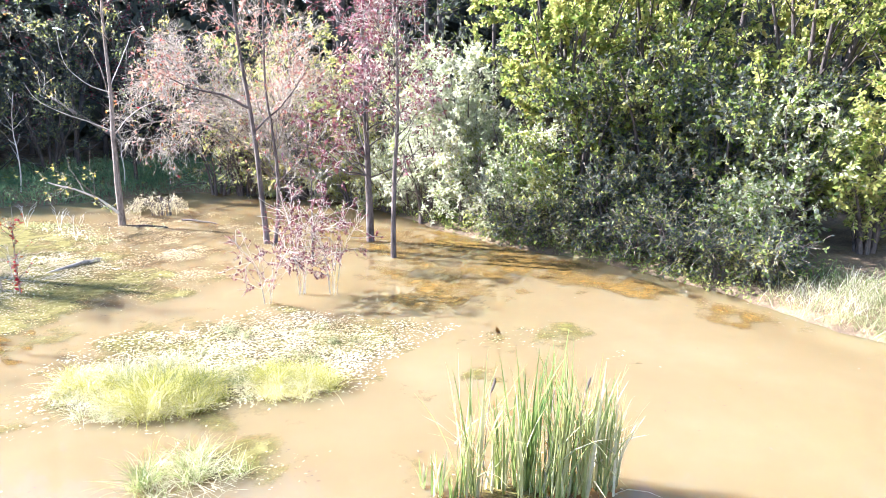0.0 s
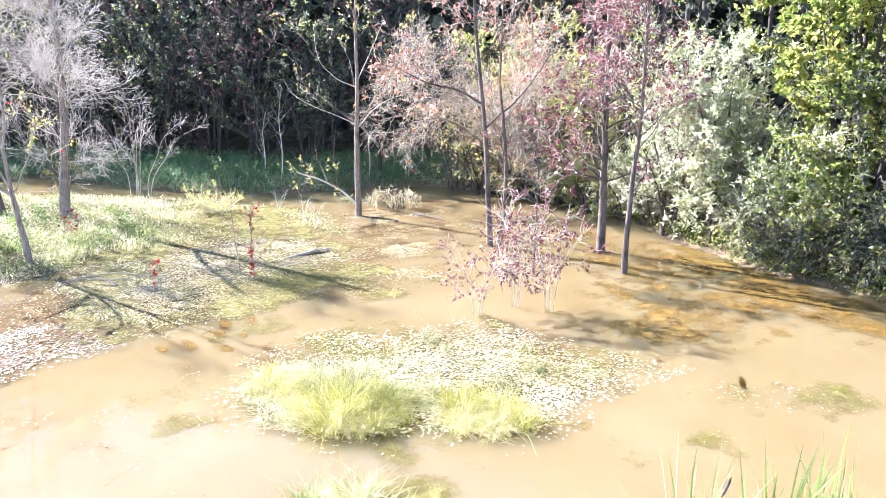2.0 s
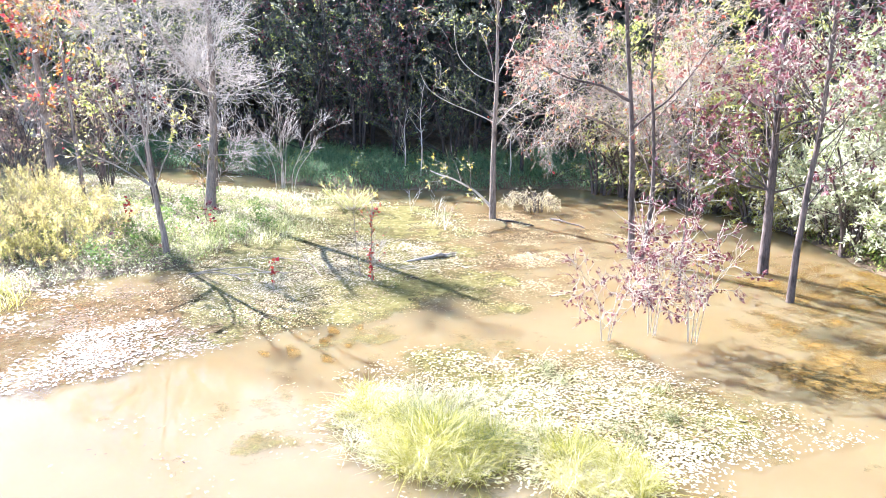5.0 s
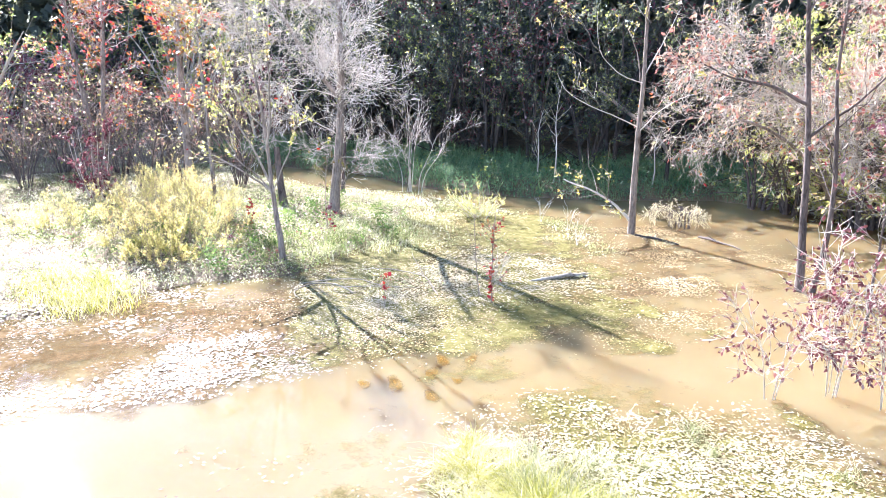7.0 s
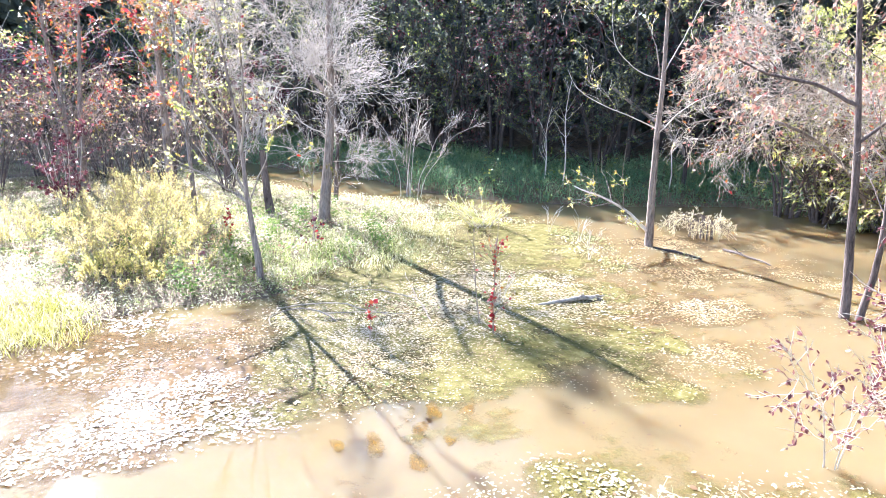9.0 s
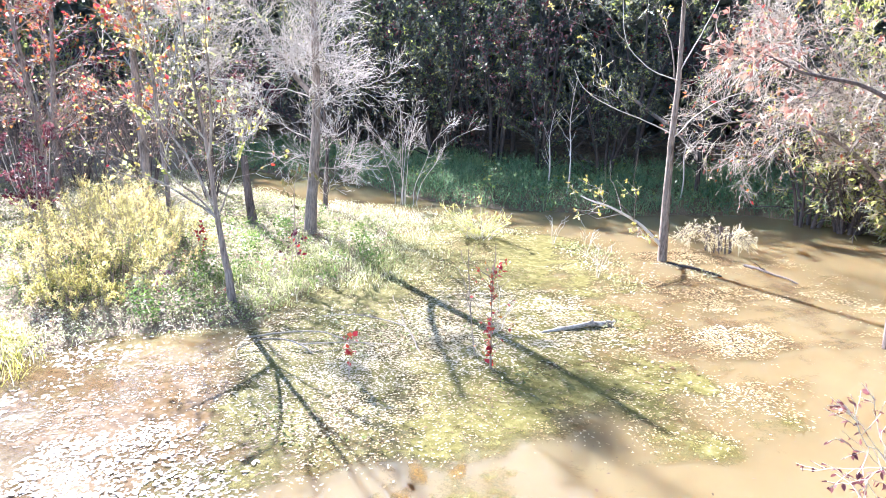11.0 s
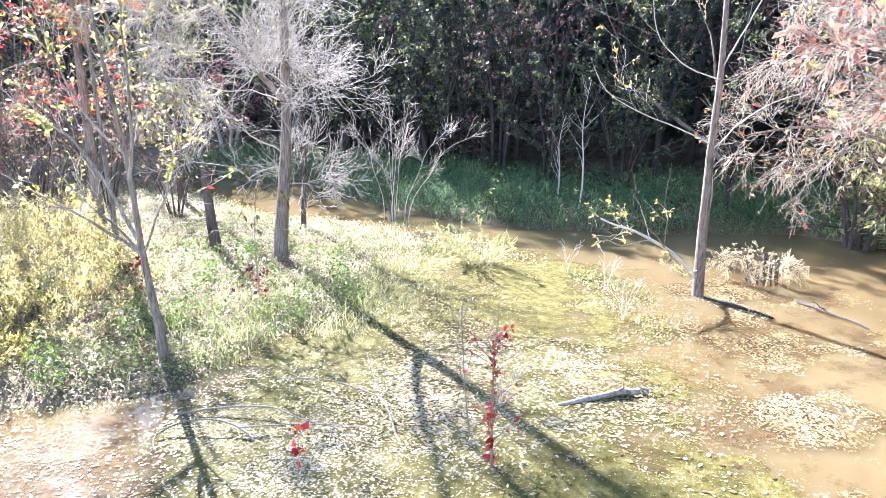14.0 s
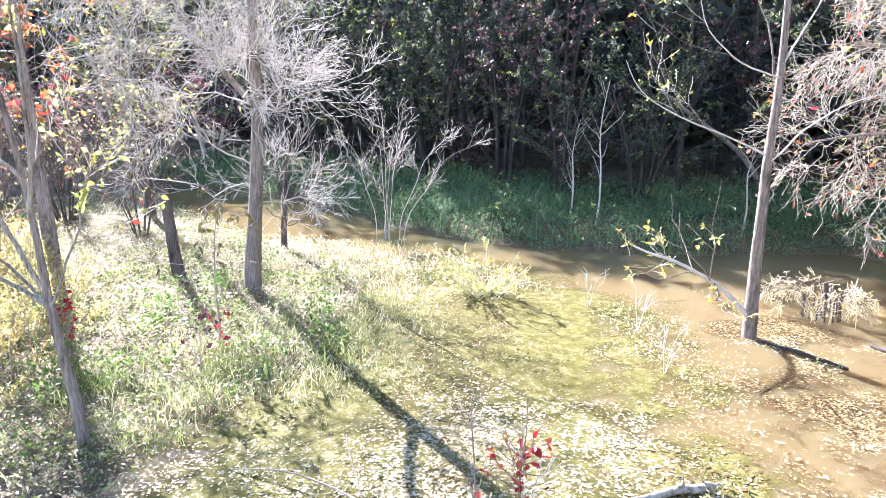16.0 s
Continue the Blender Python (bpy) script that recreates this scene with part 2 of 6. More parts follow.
# ---- mesh tools ----
def mesh_of(name, verts, quads=None, tris=None, smooth=False):
    verts = np.asarray(verts, np.float32).reshape(-1, 3)
    q = np.zeros((0, 4), np.int32) if quads is None else np.asarray(quads, np.int32).reshape(-1, 4)
    t = np.zeros((0, 3), np.int32) if tris is None else np.asarray(tris, np.int32).reshape(-1, 3)
    me = bpy.data.meshes.new(name)
    me.vertices.add(len(verts))
    me.vertices.foreach_set("co", verts.ravel())
    me.loops.add(q.size + t.size)
    me.loops.foreach_set("vertex_index", np.concatenate([q.ravel(), t.ravel()]))
    me.polygons.add(len(q) + len(t))
    starts = np.concatenate([np.arange(len(q)) * 4, q.size + np.arange(len(t)) * 3]).astype(np.int32)
    me.polygons.foreach_set("loop_start", starts)
    if smooth:
        me.polygons.foreach_set("use_smooth", np.ones(len(q) + len(t), bool))
    me.update(calc_edges=True)
    return me


def thing(name, place, label, category, group="", kind=""):
    ob = new(name)
    ob.location = place
    return tagged(ob, label, category, group, kind)


def part(name, me, material, parent, label=""):
    ob = new(name, me)
    if material and not me.materials:
        me.materials.append(material)
    ob.parent = parent
    return tagged(ob, label)


def piece(name, me, material, parent, label=""):
    """A joined rest too small to pick apart, as one part."""
    ob = part(name, me, material, parent, label)
    ob["kind"] = "stuff"
    return ob


def stuff(name, me, material, label, category, kind="stuff"):
    me.materials.append(material)
    return tagged(new(name, me), label, category, "", kind)


def unit(v):
    return v / np.maximum(np.linalg.norm(v, axis=-1, keepdims=True), 1e-9)


def tubes(P, R, sides=5):
    """Round tapered rods along polylines P (m, n, 3) with radii R (m, n)."""
    m, n, _ = P.shape
    T = unit(np.gradient(P, axis=1))
    ref = np.where(np.abs(T[:, :1, 2:3]) > 0.9, [[[1.0, 0.1, 0]]], [[[0.1, 0.05, 1.0]]])
    ref = np.repeat(ref, n, 1)
    U = unit(np.cross(T, ref))
    W = np.cross(T, U)
    a = np.arange(sides) * 2 * math.pi / sides
    ring = P[:, :, None] + R[:, :, None, None] * (np.cos(a)[None, None, :, None] * U[:, :, None] + np.sin(a)[None, None, :, None] * W[:, :, None])
    V = ring.reshape(-1, 3)
    idx = np.arange(m * n * sides).reshape(m, n, sides)
    nx = np.roll(idx, -1, 2)
    Q = np.stack([idx[:, :-1], nx[:, :-1], nx[:, 1:], idx[:, 1:]], -1).reshape(-1, 4)
    return V, Q


def joined(pieces):
    vs, qs, k = [], [], 0
    for v, q in pieces:
        vs.append(v), qs.append(q + k)
        k += len(v)
    return np.concatenate(vs), np.concatenate(qs)


def spline(points, n, wob=0.0, rng=RNG):
    p = np.asarray(points, float)
    s = np.linspace(0, len(p) - 1, n)
    out = np.stack([np.interp(s, np.arange(len(p)), p[:, k]) for k in range(3)], -1)
    for _ in range(2):
        out[1:-1] = (out[:-2] + 2 * out[1:-1] + out[2:]) / 4
    if wob:
        w = rng.normal(0, wob, (n, 3))
        w[0] = 0
        out += np.cumsum(w, 0) * 0.5
    return out


def grow(P, R, count, s0, s1, angle, length, up, wig, rng, n=6, ratio=0.55, flat=None):
    """Side branches off the polylines: where they start, how far they lean out, how long and how curved they are."""
    m, k, _ = P.shape
    i = rng.integers(0, m, count)
    s = s0 + (s1 - s0) * rng.random(count) ** 0.9
    f = s * (k - 1)
    j = np.minimum(f.astype(int), k - 2)
    w = (f - j)[:, None]
    base = P[i, j] * (1 - w) + P[i, j + 1] * w
    r = R[i, j] * (1 - w[:, 0]) + R[i, j + 1] * w[:, 0]
    T = unit(P[i, j + 1] - P[i, j])
    side = unit(np.cross(T, rng.normal(0, 1, (count, 3))))
    a = np.radians(angle * rng.uniform(0.6, 1.3, count))[:, None]
    d = unit(np.cos(a) * T + np.sin(a) * side)
    if flat is not None:
        d = unit(d + np.asarray(flat))
    L = (length * rng.uniform(0.5, 1.25, count) * (1.15 - 0.6 * s))[:, None, None]
    t = np.linspace(0, 1, n)[None, :, None]
    bend = np.zeros((count, 1, 3))
    bend[:, 0, 2] = up
    Q = base[:, None] + L * (d[:, None] * t + bend * t ** 2)
    jit = rng.normal(0, wig, (count, n, 3)) * L
    jit[:, 0] = 0
    Q = Q + np.cumsum(jit, 1) * 0.5
    r0 = np.minimum(r * ratio, 0.9 * r)[:, None]
    RR = r0 * (1 - 0.8 * np.linspace(0, 1, n)[None])
    return Q, np.maximum(RR, 0.003)


def along(P, count, s0, s1, rng):
    """Points and directions along polylines."""
    m, k, _ = P.shape
    i = rng.integers(0, m, count)
    f = (s0 + (s1 - s0) * rng.random(count)) * (k - 1)
    j = np.minimum(f.astype(int), k - 2)
    w = (f - j)[:, None]
    return P[i, j] * (1 - w) + P[i, j + 1] * w, unit(P[i, j + 1] - P[i, j])


def leaves(pos, way, size, rng, aspect=0.5, fold=0.25, droop=0.3, spread=0.9, flat=False, simple=False):
    """Oval leaves with a folded midrib: six corners, two faces each."""
    n = len(pos)
    d = unit(way + rng.normal(0, spread, (n, 3)) + np.array([0, 0, -droop]))
    if flat:
        a = rng.random(n) * 2 * math.pi
        d = unit(np.stack([np.cos(a), np.sin(a), rng.normal(0, 0.04, n)], -1))
        nrm = unit(np.stack([rng.normal(0, 0.05, n), rng.normal(0, 0.05, n), np.ones(n)], -1))
    else:
        nrm = unit(rng.normal(0, 0.9, (n, 3)) + np.array([0, 0, 0.7]))
    side = unit(np.cross(d, nrm))
    nrm = np.cross(side, d)
    L = (size * rng.uniform(0.45, 1.4, n))[:, None]
    w = L * aspect * 0.5 * rng.uniform(0.8, 1.2, n)[:, None]
    h = w * fold
    cup = L * rng.normal(0, 0.08, n)[:, None]
    if flat:
        cup = cup * 0.3
    if simple:
        V = np.stack([pos, pos + d * L * 0.45 + side * w + nrm * h, pos + d * L + nrm * cup, pos + d * L * 0.45 - side * w + nrm * h], 1).reshape(-1, 3)
        return V, np.arange(4 * n).reshape(-1, 4)
    c = [pos, pos + d * L * 0.32 + side * w + nrm * h, pos + d * L * 0.7 + side * w * 0.75 + nrm * (h + cup),
         pos + d * L + nrm * cup, pos + d * L * 0.7 - side * w * 0.75 + nrm * (h + cup), pos + d * L * 0.32 - side * w + nrm * h]
    V = np.stack(c, 1).reshape(-1, 3)
    k = np.arange(n)[:, None] * 6
    Q = np.concatenate([k + [0, 1, 2, 3], k + [3, 4, 5, 0]])
    return V, Q


def blades(pos, height, rng, width=0.008, lean=0.35, curl=0.5, spreadh=0.35):
    """Grass blades: strips of three narrowing, bending pieces."""
    n = len(pos)
    a = rng.random(n) * 2 * math.pi
    out = np.stack([np.cos(a), np.sin(a), np.zeros(n)], -1)
    side = np.stack([-np.sin(a + rng.normal(0, 0.8, n)), np.cos(a), np.zeros(n)], -1)
    side = unit(side)
    H = (height * rng.uniform(1 - spreadh, 1 + spreadh, n))[:, None]
    ln = np.abs(rng.normal(lean, lean * 0.6, n))[:, None]
    cu = np.abs(rng.normal(curl, curl * 0.6, n))[:, None]
    vs = []
    for s, w in ((0, 1.0), (0.4, 0.85), (0.75, 0.5), (1.0, 0.0)):
        p = pos + out * H * (ln * s + cu * s * s) + np.array([0, 0, 1.0]) * H * (s - 0.45 * cu * s * s * s)
        if w:
            vs += [p - side * width * w * 0.5, p + side * width * w * 0.5]
        else:
            vs += [p]
    V = np.stack(vs, 1).reshape(-1, 3)
    k = np.arange(n)[:, None] * 7
    Q = np.concatenate([k + [0, 1, 3, 2], k + [2, 3, 5, 4]])
    T = k + [4, 5, 6]
    return V, Q, T


def smooth_noise(x, y, scale, seed=0.0):
    """Cheap rolling noise, about -1 to 1."""
    v = 0
    for k, (a, b, p) in enumerate(((1.0, 0.6, 0.3), (-0.7, 1.1, 1.7), (1.9, -0.8, 4.1), (0.9, 2.3, 2.2), (-2.9, 1.7, 0.9), (3.1, 3.7, 5.3), (-4.9, 4.1, 1.1))):
        v = v + np.sin(scale * (a * x + b * y) + p + seed * (k + 1)) / (1 + 0.45 * k)
    return v / 2.6


def poly_dist(x, y, poly):
    """Distance to a closed outline, positive outside of it."""
    p = np.asarray(poly, float)
    d = np.full(x.shape, 1e9)
    inside = np.zeros(x.shape, bool)
    for a, b in zip(p, np.roll(p, -1, 0)):
        e = b - a
        t = np.clip(((x - a[0]) * e[0] + (y - a[1]) * e[1]) / (e @ e), 0, 1)
        d = np.minimum(d, np.hypot(x - a[0] - t * e[0], y - a[1] - t * e[1]))
        cross = ((a[1] > y) != (b[1] > y)) & (x < (b[0] - a[0]) * (y - a[1]) / (b[1] - a[1] + 1e-12) + a[0])
        inside ^= cross
    return np.where(inside, -d, d)


def scatter(box, count, keep, rng):
    """Random places in a box of the plan where keep(x, y) exceeds a random number."""
    x = rng.uniform(box[0], box[1], count)
    y = rng.uniform(box[2], box[3], count)
    ok = keep(x, y) > rng.random(count)
    return x[ok], y[ok]


def above(x, y, lift=0.0):
    return np.stack([x, y, np.maximum(ground_z(x, y), 0.0) + lift], -1)


# ---- ground and water ----
SHORE = [(9, -4), (8.8, 6), (7.8, 8.95), (7.2, 9.6), (6.8, 10.4), (6.25, 11.75), (5.6, 12.55), (4.85, 13.8), (3.6, 14.75), (2.6, 15.8), (1.5, 17.3),
         (0.5, 19.3), (-1.5, 21.4), (-4.2, 22.6), (-6.2, 22.8), (-7.2, 22.0), (-8.1, 21.0), (-8.9, 20.4), (-9.9, 19.8), (-11.2, 19.2), (-12.5, 18.85),
         (-14.5, 18.85), (-15.8, 19.2), (-17.9, 19.6), (-19.4, 18.7), (-22.5, 18.9), (-22.5, 17.0), (-19.6, 16.5), (-17.4, 16.3), (-15.2, 16.1), (-14.3, 16.5), (-13.4, 17.1),
         (-12.4, 16.6), (-11.2, 15.4), (-10.2, 14.2), (-9.6, 13.2), (-9.4, 11.6), (-9.0, 10.5), (-9.7, 9.3), (-9.8, 7.2), (-10.2, 6.0), (-10.5, 3), (-10, -4)]


def shore(x, y):
    return poly_dist(x, y, SHORE) + 0.12 * smooth_noise(x, y, 2.1, 0.4)


def ground_z(x, y):
    x, y = np.asarray(x, float), np.asarray(y, float)
    d = shore(x, y)
    west = np.clip((-8.0 - x) / 1.5, 0, 1) * np.clip((18.3 - y) / 0.8, 0, 1)
    land = 0.02 + (0.30 - 0.22 * west) * (1 - np.exp(-np.maximum(d, 0) / 0.7)) + (0.07 - 0.05 * west) * np.minimum(np.maximum(d, 0), 25)
    land = land + 0.03 * smooth_noise(x, y, 1.7) * np.clip(d, 0, 1)
    bed = np.maximum(d * 0.3, -0.6) + 0.02
    return np.where(d > 0, land, bed)


def axis_cells(lo, hi, step, far):
    mid = np.arange(lo, hi + step / 2, step)
    grow_out = np.array([2, 6, 14, 30, 70, 160, far])
    return np.concatenate([(lo - grow_out)[::-1], mid, hi + grow_out])


gx, gy = np.meshgrid(axis_cells(-34, 16, 0.32, 900), axis_cells(-8, 44, 0.32, 900), indexing="ij")
gi = np.arange(gx.size).reshape(gx.shape)
gq = np.stack([gi[:-1, :-1], gi[1:, :-1], gi[1:, 1:], gi[:-1, 1:]], -1).reshape(-1, 4)
stuff("ground", mesh_of("ground", np.stack([gx, gy, ground_z(gx, gy)], -1), gq, smooth=True), M_EARTH,
      "brown leaf-strewn earth banks round the pond", "ground", "structure")
wx, wy = np.meshgrid(np.linspace(-26, 11, 40), np.linspace(-7, 25, 40), indexing="ij")
wi = np.arange(wx.size).reshape(wx.shape)
wq = np.stack([wi[:-1, :-1], wi[1:, :-1], wi[1:, 1:], wi[:-1, 1:]], -1).reshape(-1, 4)
stuff("water", mesh_of("water", np.stack([wx, wy, 0 * wx], -1), wq, smooth=True), M_WATER,
      "still muddy tan pond water with reflections", "water", "structure")


# ---- floating weed and leaves ----
WEED_BED = [(-9.7, 13.4), (-9.2, 11.4), (-8.8, 10.2), (-8.0, 9.7), (-7.0, 9.2), (-6.1, 8.75), (-5.4, 8.75), (-4.95, 9.4), (-4.65, 10.0), (-4.35, 10.55), (-4.0, 11.0),
            (-3.5, 11.4), (-3.0, 11.9), (-2.8, 12.5), (-3.4, 12.95), (-4.0, 13.4), (-4.5, 13.95), (-4.9, 14.5), (-5.4, 15.2), (-6.0, 16.2), (-7.6, 17.8), (-9.6, 17.5),
            (-11.2, 17.8), (-12.5, 17.8), (-13.2, 17.2), (-12.3, 16.4), (-11.1, 15.2), (-10.2, 14.2)]
BROWN_BED = [(-4.9, 14.3), (-4.2, 12.9), (-3.0, 13.0), (-2.5, 15.4), (-3.1, 17.0), (-4.6, 18.4), (-6.0, 18.9), (-7.0, 18.0), (-5.9, 16.3)]
PALE_BED = [(-7.3, 5.0), (-6.91, 5.78), (-6.42, 6.58), (-6.03, 7.12), (-5.67, 7.78), (-5.5, 8.4), (-6.0, 8.6), (-6.64, 8.7), (-7.1, 8.45), (-7.5, 7.9), (-7.26, 7.3), (-7.3, 6.68), (-7.45, 6.2), (-8.0, 5.0)]
LOG_BED = [(-7.6, 13.2), (-7.3, 14.0), (-6.7, 14.2), (-5.7, 13.7), (-5.2, 13.2), (-5.7, 12.1), (-6.3, 11.6), (-7.4, 12.0)]
ISLAND = [(-3.5, 7.6), (-2.8, 7.0), (-2.1, 6.9), (-1.3, 7.25), (-0.6, 7.55), (-0.1, 8.1), (0.35, 8.7), (0.9, 9.6), (0.1, 10.3), (-1.1, 10.5), (-2.4, 10.2), (-3.2, 9.3), (-3.7, 8.3)]


def inside(x, y, poly, edge=0.5, wob=0.35, seed=0.0):
    d = poly_dist(x, y, poly) + wob * smooth_noise(x, y, 2.6, seed)
    return np.clip(0.5 - d / edge, 0, 1)


def sheet(name, poly, box, step, cut, material, label, seed, lift=0.004, edge=0.6, gaps=None):
    """A thin ragged mat that lies on the water; its cells drop out where the growth is thin."""
    nx, ny = int((box[1] - box[0]) / step), int((box[3] - box[2]) / step)
    x, y = np.meshgrid(np.linspace(box[0], box[1], nx), np.linspace(box[2], box[3], ny), indexing="ij")
    x = x + 0.4 * step * smooth_noise(x, y, 9.0, 1.0)
    y = y + 0.4 * step * smooth_noise(x, y, 9.0, 2.0)
    dens = inside(x, y, poly, 2 * edge, 0.55, seed) + 0.45 * smooth_noise(x, y, 2.2, seed + 3) + 0.28 * smooth_noise(x, y, 8.0, seed + 5)
    if gaps:
        dens = dens - gaps(x, y)
    z = lift + 0.002 * np.clip(dens, 0, 1)
    i = np.arange(x.size).reshape(x.shape)
    q = np.stack([i[:-1, :-1], i[1:, :-1], i[1:, 1:], i[:-1, 1:]], -1).reshape(-1, 4)
    q = q[(dens.ravel()[q].max(1) > cut - 0.85) & (ground_z(x, y).ravel()[q].max(1) < 0.02)]
    used, inv = np.unique(q, return_inverse=True)
    V = np.stack([x, y, z], -1).reshape(-1, 3)[used]
    me = mesh_of(name, V, inv.reshape(-1, 4), smooth=True)
    me.attributes.new("thick", "FLOAT", "POINT").data.foreach_set("value", (0.9 * (dens - cut)).ravel()[used].astype(np.float32))
    return stuff(name, me, material, label, "water weed")


def open_gaps(x, y):
    """Pools of open water in the far side of the weed bed, past the log."""
    side = np.clip((0.55 * (x + 5.9) + 0.8 * (y - 13.1)) / 1.2, 0, 1) * np.clip((x + 8.2) / 1.5, 0, 1)
    return side * np.clip(0.25 + 1.1 * smooth_noise(x, y, 2.9, 8.5), 0, 0.9)


sheet("weed_mat", WEED_BED, (-11, -2.2, 7.8, 19), 0.055, 0.52, M_ALGAE, "olive green weed mat floating on the muddy water", 1.0, 0.006, gaps=open_gaps)
sheet("brown_weed", BROWN_BED, (-8, -2, 13, 20), 0.06, 0.98, M_ALGAE_BROWN, "brown half-sunk weed patches under floating leaves", 2.0, 0.002)
# sunken weed, its golden brown also painting the trees' shade below the bank
sheet("bank_weed_and_shade", [(8.6, 8.4), (7.0, 10.2), (5.4, 12.7), (3.7, 14.6), (1.5, 17.0), (-0.6, 17.6), (-0.9, 15.2), (0.4, 13.4), (2.2, 12.0), (4.6, 11.4), (6.6, 9.4)], (-2.5, 9, 7, 19), 0.07, 0.84, M_WEED_SHADE,
      "golden brown sunken weed and painted shade along the bank", 11.0, 0.002)
# patchy sheet that paints the maples' shadow bands golden brown
sheet("maple_shadow_bands", [(-0.5, 10.9), (0.6, 10.35), (1.7, 10.5), (2.4, 11.3), (3.6, 11.5), (2.4, 12.3), (0.9, 13.6), (-0.2, 14.2), (-0.4, 12.6), (0.1, 11.7)], (-1.6, 4.4, 9.6, 15), 0.07, 0.95, M_WEED_SHADE,
      "golden brown bands painted as the maples' shadow on the water", 12.0, 0.0015)
sheet("silt_weed", [(-10, 9.2), (-8, 9.6), (-5.4, 9.2), (-5.6, 8.0), (-6.4, 6.6), (-7.6, 5.4), (-11, 5.4)], (-11, -4, 4.5, 10.5), 0.06, 0.7, M_ALGAE_BROWN,
      "brown weed and leaves just under the pond surface", 3.0, 0.002)
sheet("island_weed", ISLAND, (-4.8, 2, 6, 11.5), 0.045, 0.62, M_ALGAE, "green weed round the grass island", 4.0)
PATCHES = [(2.0, 9.4, 0.28), (2.65, 9.6, 0.3), (-4.15, 7.92, 0.2), (-4.3, 6.75, 0.18), (-4.88, 6.5, 0.16), (-0.6, 6.2, 0.32), (-2.75, 5.8, 0.18), (1.6, 5.75, 0.5), (1.6, 8.3, 0.15), (-3.38, 6.15, 0.14), (3.4, 8.8, 0.14), (-3.9, 6.2, 0.2), (-3.3, 7.0, 0.2)]
def leaf_shadow_spot(cx, cy, r, turn, lift):
    """A soft-edged golden oval on the water, painted as the shadow of a leaf clump."""
    rings, n = np.linspace(0.05, 1.0, 7), 22
    a = np.linspace(0, 2 * math.pi, n, endpoint=False)
    R, A = np.meshgrid(rings, a, indexing="ij")
    wob = 1 + 0.18 * np.sin(2 * A + 9 * cx) + 0.12 * np.sin(3 * A + 7 * cy)
    u, v = 1.9 * r * R * wob * np.cos(A), 0.95 * r * R * wob * np.sin(A)
    V = np.stack([cx + u * math.cos(turn) - v * math.sin(turn), cy + u * math.sin(turn) + v * math.cos(turn), 0 * u + lift], -1)
    k = np.arange(R.size).reshape(R.shape)
    nx = np.roll(k, -1, 1)
    me = mesh_of("painted_leaf_shadow", V, np.stack([k[:-1], k[1:], nx[1:], nx[:-1]], -1).reshape(-1, 4), smooth=True)
    me.attributes.new("thick", "FLOAT", "POINT").data.foreach_set("value", (0.32 - 0.75 * R ** 2).ravel().astype(np.float32))
    return stuff("painted_leaf_shadow", me, M_WEED_SHADE, "golden brown spot painted as a leaf-clump shadow on open water", "water weed")


# painted shadows of the leaning tree's leaf clumps, in line with its trunk shadow
for k, (cx, cy, r) in enumerate([(-4.76, 9.54, 0.13), (-4.51, 9.78, 0.11), (-4.59, 9.16, 0.12), (-4.71, 8.69, 0.14), (-4.96, 8.46, 0.09), (-4.22, 8.74, 0.11), (-4.26, 9.21, 0.08)]):
    leaf_shadow_spot(cx, cy, r, -0.75 + 0.2 * math.sin(5 * k), 0.0025 + 0.0006 * k)
for k, (cx, cy, r) in enumerate(PATCHES):
    ring = [(cx + 1.5 * r * math.cos(a) * (1 + 0.2 * math.sin(3 * a + k)), cy + r * math.sin(a)) for a in np.linspace(0, 6, 12)]
    sheet("weed_patch", ring, (cx - 2.4 * r, cx + 2.4 * r, cy - 2 * r, cy + 2 * r), 0.04, 0.86, M_ALGAE,
          "small patch of drifting olive weed", 5.0 + k, 0.004, 0.35)


def litter(name, box, count, keep, size, material, label, rng, lift=0.0085):
    x, y = scatter(box, count, keep, rng)
    p = above(x, y, lift) + np.stack([0 * x, 0 * x, 0.003 * rng.random(len(x))], -1)
    V, Q = leaves(p, np.zeros_like(p), size, rng, 0.48, 0.07, flat=True)
    return stuff(name, mesh_of(name, V, Q), material, label, "fallen leaves")


def clumped(poly, edge, cut, scale, seed, gain=1.6):
    return lambda x, y: np.clip(inside(x, y, poly, edge, 0.4, seed) * (cut + gain * smooth_noise(x, y, scale, seed)), 0, 1)


def leaf_kinds(count, rng):
    """Oval leaf blades with a midrib fold and a curled tip, to be shared by many leaves."""
    out = []
    for _ in range(count):
        w, f, c = rng.uniform(0.18, 0.32), rng.uniform(0.0, 0.05), rng.uniform(-0.03, 0.06)
        V = [(-0.62, 0, 0.01), (-0.5, 0, 0)] + [(x, s * w * k, f * k + c * x * x) for x, k in ((-0.25, 0.8), (0.1, 1.0), (0.35, 0.6)) for s in (-1, 0, 1)] + [(0.5, 0.03, c * 0.4)]
        q = [[1, 2, 3, 3], [2, 5, 6, 3], [3, 6, 7, 4], [5, 8, 9, 6], [6, 9, 10, 7]]
        t = [[1, 2, 3], [1, 3, 4], [8, 11, 9], [9, 11, 10]]
        me = mesh_of("leaf", V, q[1:], t)
        me.materials.append(M_LEAF_FLOAT)
        out.append(me)
    return out


LEAVES = leaf_kinds(10, RNG)


